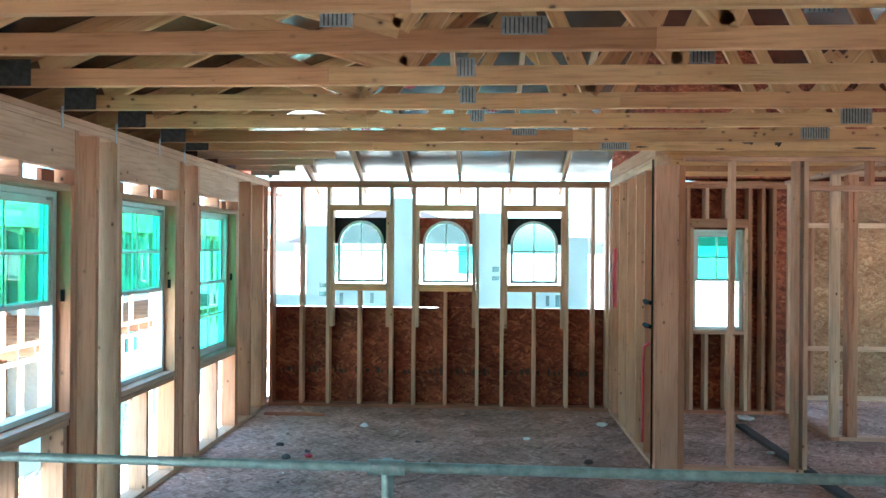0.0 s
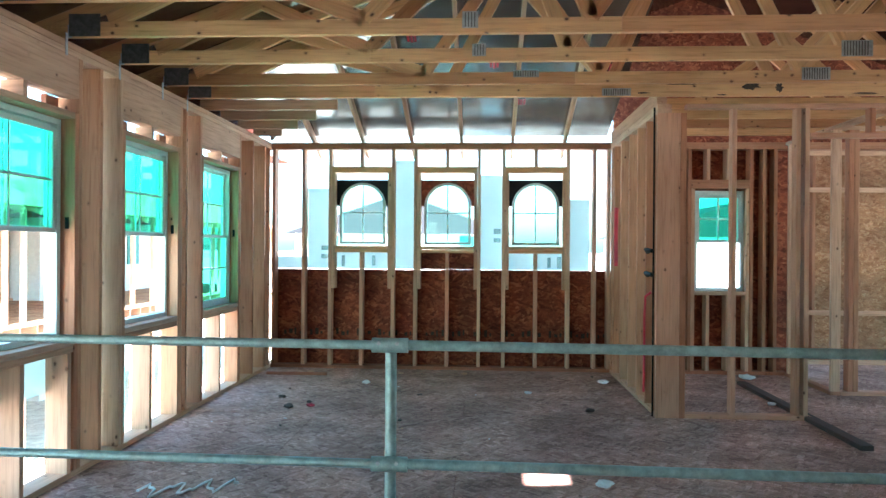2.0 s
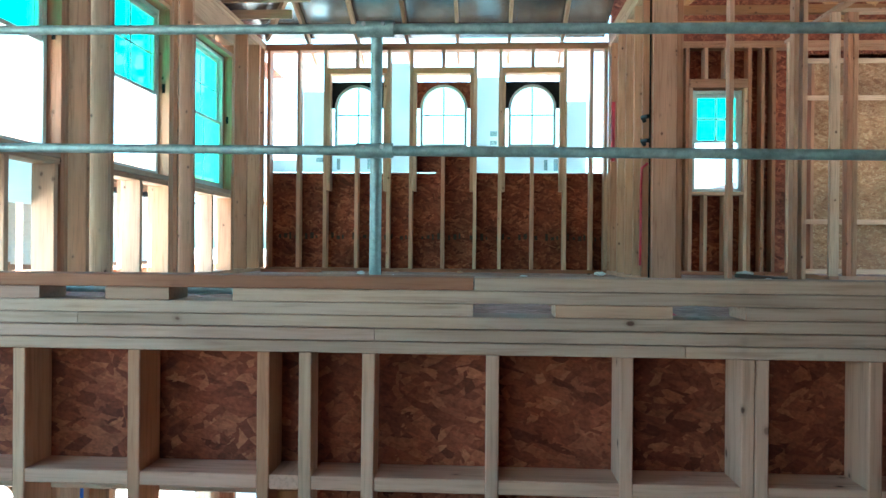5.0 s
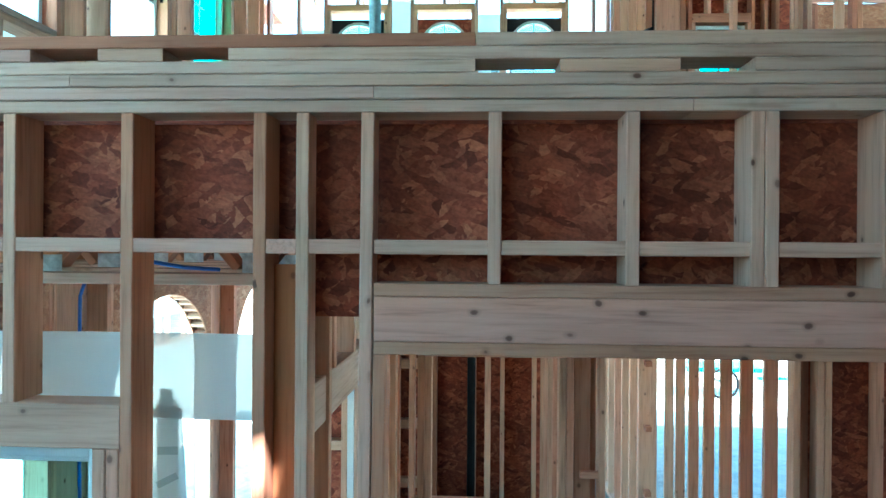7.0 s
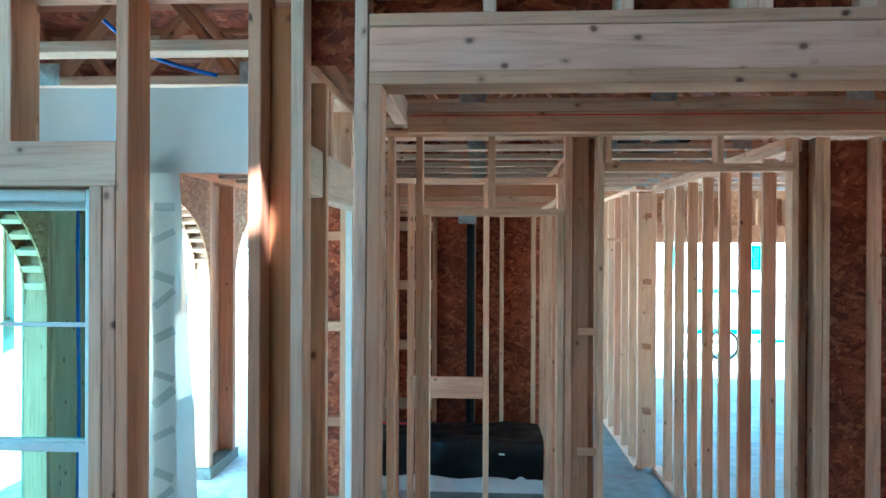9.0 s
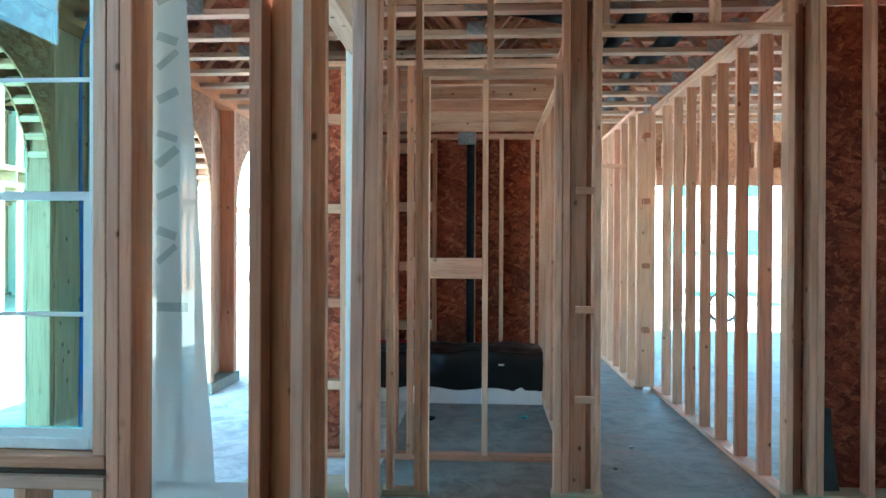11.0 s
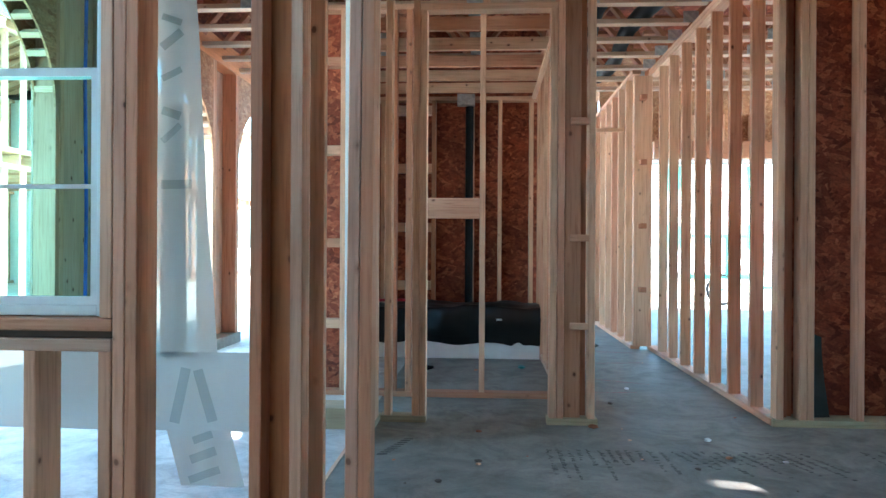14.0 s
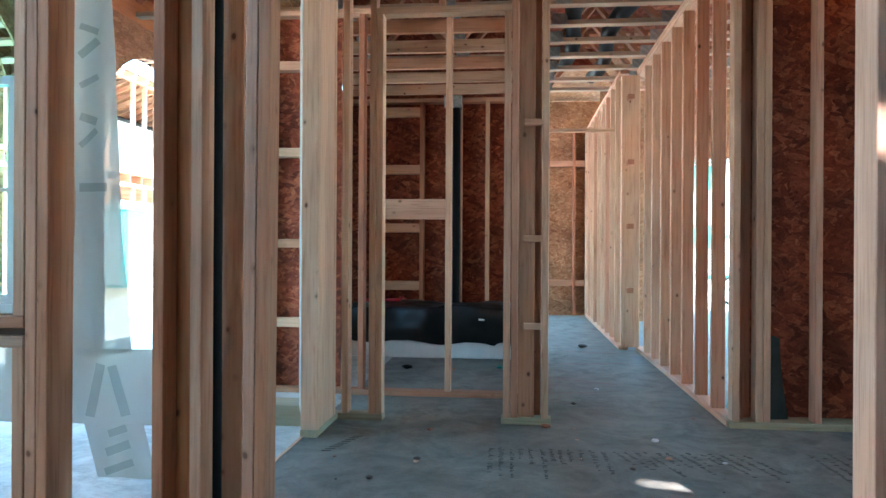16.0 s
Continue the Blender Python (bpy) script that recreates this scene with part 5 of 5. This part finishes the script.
# ---- great room behind the camera: unseen walls added to shape the light ----
wbk = group_of("wall_great_room", "unseen sheathing walls of the tall room, added with openings to shape its light", "wall")
for y0, y1, z0, z1 in ((-5.0, -0.9, 0, UT), (1.1, 2.14, 0, UT), (-0.9, 1.1, 0, 2.9), (-0.9, 1.1, 5.0, UT)):
    panel(wbk, "sheathing_sheet", -3.2, -3.19, y0, y1, z0, z1, OSB_TAN)
# unseen right-hand walls, the nearer one dark to cut the bounced light
for xw, th, y0, y1, z0, z1, ye, mt in ((3.7, 0.012, -3.6, -1.2, 0.8, 2.7, FW - 0.01, OSB_RED), (7.4, 0.01, -4.4, -0.4, 0.5, 2.9, 2.3, OSB_TAN)):
    panel(wbk, "sheathing_sheet", xw, xw + th, -5.0, y0, 0, UT, mt)
    panel(wbk, "sheathing_sheet", xw, xw + th, y1, ye, 0, UT, mt)
    panel(wbk, "sheathing_sheet", xw, xw + th, y0, y1, 0, z0, mt)
    panel(wbk, "sheathing_sheet", xw, xw + th, y0, y1, z1, UT, mt)
for x0, x1 in ((-3.2, -2.6), (-1.4, 7.4)):
    panel(wbk, "sheathing_sheet", x0, x1, -5.0, -4.99, 0, UT, OSB_TAN)
for z0, z1 in ((0, 3.4), (5.5, UT)):
    panel(wbk, "sheathing_sheet", -2.6, -1.4, -5.0, -4.99, z0, z1, OSB_TAN)
panel(wbk, "sheathing_sheet", 3.6, 7.4, FW, FW + 0.012, 0, UT, OSB_TAN)
panel(wbk, "sheathing_sheet", -3.2, LX1, FW, FW + 0.012, 3.5, UT, OSB_TAN)

# ---- garage beyond the corridor ----
gg = group_of("wall_garage", "garage wall with a wide door opening under a red header", "wall")
GY = 10.1
panel(gg, "sheathing_sheet", GX, 2.3, GY, GY + 0.012, Z0, 3.3, OSB_TAN)
panel(gg, "sheathing_sheet", 2.3, 7.3, GY, GY + 0.012, 2.45, 3.3, OSB_TAN)
board(gg, "header", 2.4, 7.3, GY - 0.14, GY - 0.002, 2.21, 2.45, FIR)
for x in (2.5, 2.9, 3.3, 3.7, 4.1, 4.5):
    board(gg, "cripple_stud", x, x + T, GY - 0.14, GY - 0.002, 2.451, 2.8, PINE)
# unseen garage side wall, left mostly open to brighten the corridor
for y0, y1, z0, z1 in ((4.2, 4.6, Z0, 3.3), (9.5, GY, Z0, 3.3), (4.6, 9.5, 2.8, 3.3)):
    panel(gg, "sheathing_sheet", 7.3, 7.312, y0, y1, z0, z1, OSB_TAN)

# ---- outside: neighbouring houses ----
def house(x, y, wx_, wy, h, grp="neighbouring houses"):
    hs = group_of("house", "pale wrapped neighbouring house under construction", "house", "thing", grp, (x, y, -0.22))
    panel(hs, "wall", x, x + wx_, y, y + wy, -0.22, h, STUCCO)
    rz = h + 0.2 * min(wx_, wy)
    raw_mesh("roof", [(x - 0.4, y - 0.4, h), (x + wx_ + 0.4, y - 0.4, h), (x + wx_ + 0.4, y + wy + 0.4, h), (x - 0.4, y + wy + 0.4, h), (x + wx_ / 2, y + 1, rz), (x + wx_ / 2, y + wy - 1, rz)],
             [(0, 1, 4), (1, 2, 5, 4), (2, 3, 5), (3, 0, 4, 5), (3, 2, 1, 0)], BLACK_FELT, hs)
    for k in range(3):
        for zz in (1.0, 4.0):
            u = (k + 0.5) / 3
            board(hs, "window", x + wx_ + 0.002, x + wx_ + 0.05, y + wy * u - 0.45, y + wy * u + 0.45, zz, zz + 1.3, TEAL_PAINT)
            board(hs, "window", x + wx_ * u - 0.45, x + wx_ * u + 0.45, y - 0.05, y - 0.002, zz, zz + 1.3, TEAL_PAINT)
    for ob in hs.children:
        ob.matrix_parent_inverse = hs.matrix_world.inverted()


def framed_house(x, y, depth, length):
    """A neighbouring house that is still bare framing."""
    fh = group_of("framed_house", "neighbouring house of bare pale wood framing", "house", "thing", "neighbouring houses", (x, y, -0.22))
    for xx in (x, x + depth):
        for z in (-0.22, 2.6, 2.95, 5.5):
            board(fh, "plate", xx, xx + 0.12, y, y + length, z, z + 0.09, PINE)
        k = 0
        yy = y
        while yy < y + length:
            if k % 4 != 2:
                board(fh, "stud", xx, xx + 0.12, yy, yy + 0.06, -0.13, 2.6, PINE)
                board(fh, "stud", xx, xx + 0.12, yy, yy + 0.06, 3.04, 5.5, PINE)
            yy += 0.61
            k += 1
    for j in range(int(length / 0.61)):
        yy = y + 0.61 * j
        board(fh, "joist", x, x + depth, yy, yy + 0.05, 2.69, 2.94, PINE)
        beam(fh, "rafter", (x - 0.5, yy, 5.45), (x + depth / 2, yy, 5.6 + depth * 0.2), 0.05, 0.14, PINE)
        beam(fh, "rafter", (x + depth + 0.5, yy, 5.45), (x + depth / 2, yy, 5.6 + depth * 0.2), 0.05, 0.14, PINE)
    for y0, y1 in ((y, y + length * 0.3), (y + length * 0.62, y + length)):
        panel(fh, "sheathing", x + 0.02, x + 0.06, y0, y1, 3.0, 5.5, STUCCO)
    panel(fh, "back_wall", x - 0.02, x - 0.005, y, y + length, -0.22, 5.5, OSB_TAN)
    for s, xe in ((-1, x - 0.5), (1, x + depth + 0.5)):
        sheet(fh, "roof", [(xe, y, 5.55), (x + depth / 2, y, 5.7 + depth * 0.2), (x + depth / 2, y + length, 5.7 + depth * 0.2), (xe, y + length, 5.55)], OSB_TAN)
    panel(fh, "floor_deck", x, x + depth, y, y + length, 2.945, 2.965, OSB_TAN)
    for ob in fh.children:
        ob.matrix_parent_inverse = fh.matrix_world.inverted()


framed_house(-15, 9.5, 5, 24)
wcab = group_of("portable_toilet", "tall teal plastic portable toilet standing on the site", "portable toilet", "thing", at=(-9.0, 16.5, -0.22))
board(wcab, "skid", -9.5, -8.55, 16.0, 16.95, -0.22, 0.0, TREATED)
board(wcab, "body", -9.46, -8.6, 16.05, 16.9, 0.001, 1.85, TEAL_PAINT, "", 0.03)
board(wcab, "door", -9.3, -8.75, 16.02, 16.049, 0.07, 1.75, PLASTIC_PALE, "", 0.008)
board(wcab, "roof", -9.5, -8.55, 16.0, 16.95, 1.851, 1.95, PLASTIC_PALE, "", 0.04)
for ob in wcab.children:
    ob.matrix_parent_inverse = wcab.matrix_world.inverted()
house(-26, 0, 9, 12, 5.6)
house(-24, 22, 10, 12, 5.6)
house(-9, 34, 10, 10, 5.4)
house(8, 38, 12, 10, 5.4)

# ---- trailer standing beyond the garage opening ----
tl = group_of("trailer", "small teal utility trailer with a black wheel", "trailer", "thing", at=(5.2, 15.4, -0.22))


def ring(parent, name, c, r, rr, mat, axis="y"):
    pts = []
    for i in range(25):
        a = 2 * math.pi * i / 24
        pts.append((c[0] + r * math.cos(a), c[1], c[2] + r * math.sin(a)))
    return tube(parent, name, pts, rr, mat)


for wx0 in (5.0,):
    ring(tl, "wheel", (wx0, 15.2, 0.14), 0.30, 0.03, BLACK_PIPE)
    tube(tl, "axle", [(wx0, 15.1, 0.14), (wx0, 15.9, 0.14)], 0.03, TEAL_PAINT)
board(tl, "bed", 4.3, 5.9, 15.3, 16.3, 0.35, 0.45, TEAL_PAINT)
board(tl, "drawbar", 5.9, 6.9, 15.75, 15.85, 0.12, 0.20, TEAL_PAINT)
for x in (4.32, 5.1, 5.86):
    board(tl, "stake", x, x + 0.05, 15.3, 15.35, 0.45, 1.3, TEAL_PAINT)
board(tl, "side_rail", 4.3, 5.9, 15.31, 15.34, 1.2, 1.3, TEAL_PAINT)
for ob in tl.children:
    ob.matrix_parent_inverse = tl.matrix_world.inverted()

# ---- printed marks on the slab ----
rnd = random.Random(5)
def print_columns(x_lo, x_hi, y_hi, short, long, lean):
    """Lines of small strokes that run in depth along the slab, each line leaning a little."""
    vs, fs = [], []
    x = x_lo
    while x < x_hi:
        y, stop = y_hi - 0.03 * rnd.random(), y_hi - short - (long - short) * rnd.random()
        while y > stop:
            d = 0.005 + 0.011 * rnd.random()
            if rnd.random() > 0.16:
                xa = x + lean * (y_hi - y) + 0.007 * rnd.random()
                w, sk = 0.010 + 0.016 * rnd.random(), 0.008 * (rnd.random() - 0.5)
                k = len(vs)
                vs += [(xa, y - d, Z0 + 0.0012), (xa + w, y - d + sk, Z0 + 0.0012), (xa + w, y + sk, Z0 + 0.0012), (xa, y, Z0 + 0.0012)]
                fs.append((k, k + 1, k + 2, k + 3))
            y -= d + 0.005 + 0.008 * rnd.random()
        x += 0.042 + 0.018 * rnd.random()
    return vs, fs


for args in ((0.40, 0.98, 3.55, 0.18, 0.48, 0.02), (1.0, 1.62, 3.56, 0.15, 0.42, 0.30), (1.93, 2.25, 3.62, 0.35, 0.60, 0.05)):
    vs, fs = print_columns(*args)
    tagged(raw_mesh("slab_print", vs, fs, INK_FADED), "faded lines of dark print on the concrete slab", "floor marking", kind="stuff")
vs, fs = [], []
for k0 in range(9):
    x, y = -0.41 + 0.012 * k0, 3.38 + 0.035 * k0
    k = len(vs)
    vs += [(x, y, Z0 + 0.0012), (x + 0.05, y + 0.004, Z0 + 0.0012), (x + 0.05, y + 0.022, Z0 + 0.0012), (x, y + 0.018, Z0 + 0.0012)]
    fs.append((k, k + 1, k + 2, k + 3))
marks = raw_mesh("slab_print", vs, fs, INK_FADED)
tagged(marks, "short dark print along a chalk line on the slab", "floor marking", kind="stuff")


CHALK = plain("faded_red_chalk", (0.34, 0.10, 0.09), 0.9, vary=0.5, scale=20)
vs, fs = [], []
for x0, y0, x1, y1, wd in ((0.78, 6.2, 1.45, 6.32, 0.012), (0.80, 5.55, 1.30, 5.30, 0.01), (1.0, 7.0, 1.5, 6.9, 0.014), (0.75, 4.95, 1.15, 5.0, 0.008)):
    d = Vector((x1 - x0, y1 - y0)).normalized()
    n = Vector((-d.y, d.x)) * wd / 2
    k = len(vs)
    vs += [(x0 - n.x, y0 - n.y, Z0 + 0.001), (x1 - n.x, y1 - n.y, Z0 + 0.001), (x1 + n.x, y1 + n.y, Z0 + 0.001), (x0 + n.x, y0 + n.y, Z0 + 0.001)]
    fs.append((k, k + 1, k + 2, k + 3))
tagged(raw_mesh("chalk_marks", vs, fs, CHALK), "faint red chalk lines on the corridor slab", "floor marking", kind="stuff")


def scrap(x, y, z, size, mat, label, cat, seed, flat=0.35):
    """A crumpled offcut lying on a floor."""
    rr = random.Random(seed)
    bm = bmesh.new()
    bmesh.ops.create_icosphere(bm, subdivisions=2, radius=1.0)
    for v in bm.verts:
        n = noise.noise(v.co * 1.7 + Vector((seed, 0, 0)))
        v.co *= 1 + 0.45 * n
        v.co.x *= size
        v.co.y *= size * (0.6 + 0.4 * rr.random())
        v.co.z *= size * flat
    lo = min(v.co.z for v in bm.verts)
    bmesh.ops.rotate(bm, verts=bm.verts, matrix=Matrix.Rotation(rr.random() * 3, 3, "Z"))
    me = bpy.data.meshes.new("scrap")
    bm.to_mesh(me)
    bm.free()
    ob = link(cat.replace(" ", "_"), me, None, Matrix.Translation((x, y, z - lo)), mat)
    return tagged(ob, label, cat, "litter on the floors", "thing")


for x, y, sz, mt, lb in ((-1.19, 7.3, 0.05, PAPER, "crumpled pale paper scrap on the subfloor"), (-1.5, 6.2, 0.045, RED_PLASTIC, "small red plastic scrap on the subfloor"),
                         (-1.85, 6.55, 0.04, DARKWOOD, "dark wood chip on the subfloor"), (-1.68, 6.14, 0.05, DARKWOOD, "dark wood chip on the subfloor"), (-1.55, 6.35, 0.03, DARKWOOD, "dark wood chip on the subfloor"),
                         (-0.59, 6.75, 0.025, DARKWOOD, "dark wood chip on the subfloor"), (0.44, 6.92, 0.04, PAPER, "crumpled pale paper scrap on the subfloor"), (0.92, 6.2, 0.045, DARKWOOD, "dark wood chip on the subfloor"),
                         (0.72, 4.25, 0.055, PAPER, "crumpled pale paper scrap on the subfloor"), (2.6, 6.6, 0.04, PAPER, "crumpled pale paper scrap on the subfloor"), (2.85, 7.9, 0.08, PAPER, "crumpled pale plastic bag on the subfloor"),
                         (1.25, 7.5, 0.06, PAPER, "crumpled pale paper scrap by the wall plate"), (-0.2, 7.9, 0.035, PINE, "short lumber offcut by the wall"), (-1.9, 7.85, 0.04, PINE, "short lumber offcut by the wall"), (-0.9, 7.9, 0.03, PINE, "short lumber offcut by the wall")):
    scrap(x, y, UF, sz, mt, lb, "scrap", int(1000 * abs(x + y)) % 97)
for x, y, sz, mt, lb in ((1.25, 3.75, 0.022, PAPER, "crumpled white paper ball on the slab"), (-0.09, 3.0, 0.018, DARKWOOD, "dark wood chip on the slab"), (0.70, 3.98, 0.03, FIR, "reddish offcut by the post"),
                         (0.75, 5.6, 0.03, DARKWOOD, "dark debris on the slab"), (1.2, 7.3, 0.05, DARKWOOD, "dark debris on the slab"), (0.4, 5.9, 0.04, TEAL_PAINT, "teal scrap on the slab"), (-0.35, 5.8, 0.05, BLACK_PIPE, "black coil of hose on the slab"), (1.1, 5.1, 0.02, PAPER, "pale chip on the slab"), (0.9, 4.6, 0.02, DARKWOOD, "dark chip on the slab"), (1.5, 3.4, 0.012, PAPER, "pale chip on the slab")):
    scrap(x, y, Z0, sz, mt, lb, "debris", int(1000 * abs(x * y)) % 89)
rd = random.Random(11)
for k in range(26):
    x, y = -2.2 + 3.4 * rd.random(), 3.0 + 4.9 * rd.random()
    scrap(x, y, UF, 0.008 + 0.018 * rd.random() ** 2, (DARKWOOD, PINE, DARKWOOD, PAPER)[k % 4], ("dark wood chip on the subfloor", "pale wood chip on the subfloor", "dark wood chip on the subfloor", "pale paper scrap on the subfloor")[k % 4], "scrap", 200 + k)
for k in range(22):
    x, y = -0.35 + 2.0 * rd.random(), 2.6 + 5.0 * rd.random() ** 1.5
    scrap(x, y, Z0, 0.006 + 0.014 * rd.random() ** 2, (DARKWOOD, PINE, FIR)[k % 3], ("dark wood chip on the slab", "pale wood chip on the slab", "reddish wood chip on the slab")[k % 3], "debris", 300 + k)
bl = board(None, "lumber_offcut", 2.64, 2.73, 5.15, 7.6, UF, UF + T, DARKWOOD)
tagged(bl, "dark wet board lying on the subfloor", "board", kind="thing")
bl = board(None, "lumber_offcut", -2.36, -1.7, 7.72, 7.76, UF, UF + 0.03, FIR)
tagged(bl, "thin reddish stick lying on the subfloor", "board", kind="thing")
cord = tube(None, "cord", [(-1.95 + 0.52 * i / 24, 3.95 + 0.09 * math.sin(i * 0.9) + 0.05 * math.sin(i * 2.1) + 0.006 * i, UF + 0.008) for i in range(25)], 0.008, PAPER)
tagged(cord, "pale tangled cord on the subfloor", "cord", kind="thing")
cord = tube(None, "cord", [(0.73, 3.02, UF + 0.01), (0.76, 2.93, UF + 0.03), (0.785, 2.86, UF + 0.02), (0.79, 2.78, UF + 0.01)], 0.013, RED_PLASTIC)
tagged(cord, "short red plastic hose piece on the subfloor", "hose", kind="thing")

# ---- pipes, hoses and boxes in the walls ----
p = tube(None, "conduit", [(RX - 0.012, 6.09, UF), (RX - 0.012, 6.09, UT - 0.02)], 0.008, BLACK_PIPE)
tagged(p, "thin dark conduit up the partition", "conduit", kind="thing")
for z in (4.72, 4.52):
    hk = tube(None, "cable_clip", [(RX - 0.02, 6.1, z), (RX - 0.05, 6.2, z + 0.01), (RX - 0.02, 6.26, z - 0.01)], 0.018, BLACK_PIPE)
    tagged(hk, "black cable clip on the conduit", "clip", "cable clips", "thing")
hose = tube(None, "hose", [(RX - 0.012, 6.42, UF + 0.14), (RX - 0.014, 6.40, 3.8), (RX - 0.012, 6.41, 4.15), (RX - 0.016, 6.36, 4.32), (RX + 0.03, 6.34, 4.36)], 0.011, RED_PLASTIC)
tagged(hose, "red plastic water hose in the partition", "hose", kind="thing")
hose = tube(None, "hose", [(RX - 0.01, 7.79, 4.55), (RX - 0.012, 7.80, 4.9), (RX - 0.01, 7.79, 5.18)], 0.022, RED_PLASTIC)
tagged(hose, "red plastic hose by the far corner", "hose", kind="thing")
p = tube(None, "drain_pipe", [(-0.566, 2.49, Z0), (-0.569, 2.492, 1.3), (-0.566, 2.49, 2.7)], 0.031, BLACK_PIPE)
tagged(p, "black drain pipe between studs", "pipe", kind="thing")
p = tube(None, "vent_pipe", [(-0.06, 7.05, 0.4), (-0.06, 7.05, 2.36)], 0.04, BLACK_PIPE)
tagged(p, "black vent pipe on the bathroom wall", "pipe", kind="thing")
bx_ = board(None, "junction_box", -0.18, -0.01, 7.0, 7.10, 2.37, 2.48, GALV)
tagged(bx_, "grey metal box at the top of the vent pipe", "junction box", kind="thing")
p = tube(None, "flexible_duct", [(-0.2, 4.3, 2.86), (0.05, 4.6, 2.84), (0.2, 4.7, 2.90), (0.3, 4.65, 2.87), (0.6, 5.0, 2.93)], 0.035, BLACK_PIPE)
tagged(p, "black flexible pipe lying on the ceiling joists", "pipe", kind="thing")
for x, ya, yb in ((1.02, 4.35, 7.6), (1.38, 4.9, 8.2)):
    p = tube(None, "flexible_duct", [(x + 0.04 * math.sin(i * 1.1), ya + (yb - ya) * i / 9, 2.898 + 0.012 * math.sin(i * 2.3)) for i in range(10)], 0.07, BLACK_PIPE)
    tagged(p, "black flexible duct lying on the corridor floor trusses", "duct", "ducts over the corridor", "thing")
rp = tube(None, "hose", [(-0.95, 6.9, 0.46), (-0.6, 6.85, 0.47), (-0.55, 6.8, 0.50)], 0.014, RED_PLASTIC)
tagged(rp, "red water hose over the bathtub", "hose", kind="thing")
bpipe = tube(None, "water_pipe", [(-1.3, 2.6, 2.95), (-1.22, 2.7, 2.86), (-1.1, 2.8, 2.83), (-1.0, 2.9, 2.82)], 0.008, BLUE_PIPE)
tagged(bpipe, "blue plastic water pipe under the floor trusses", "pipe", kind="thing")
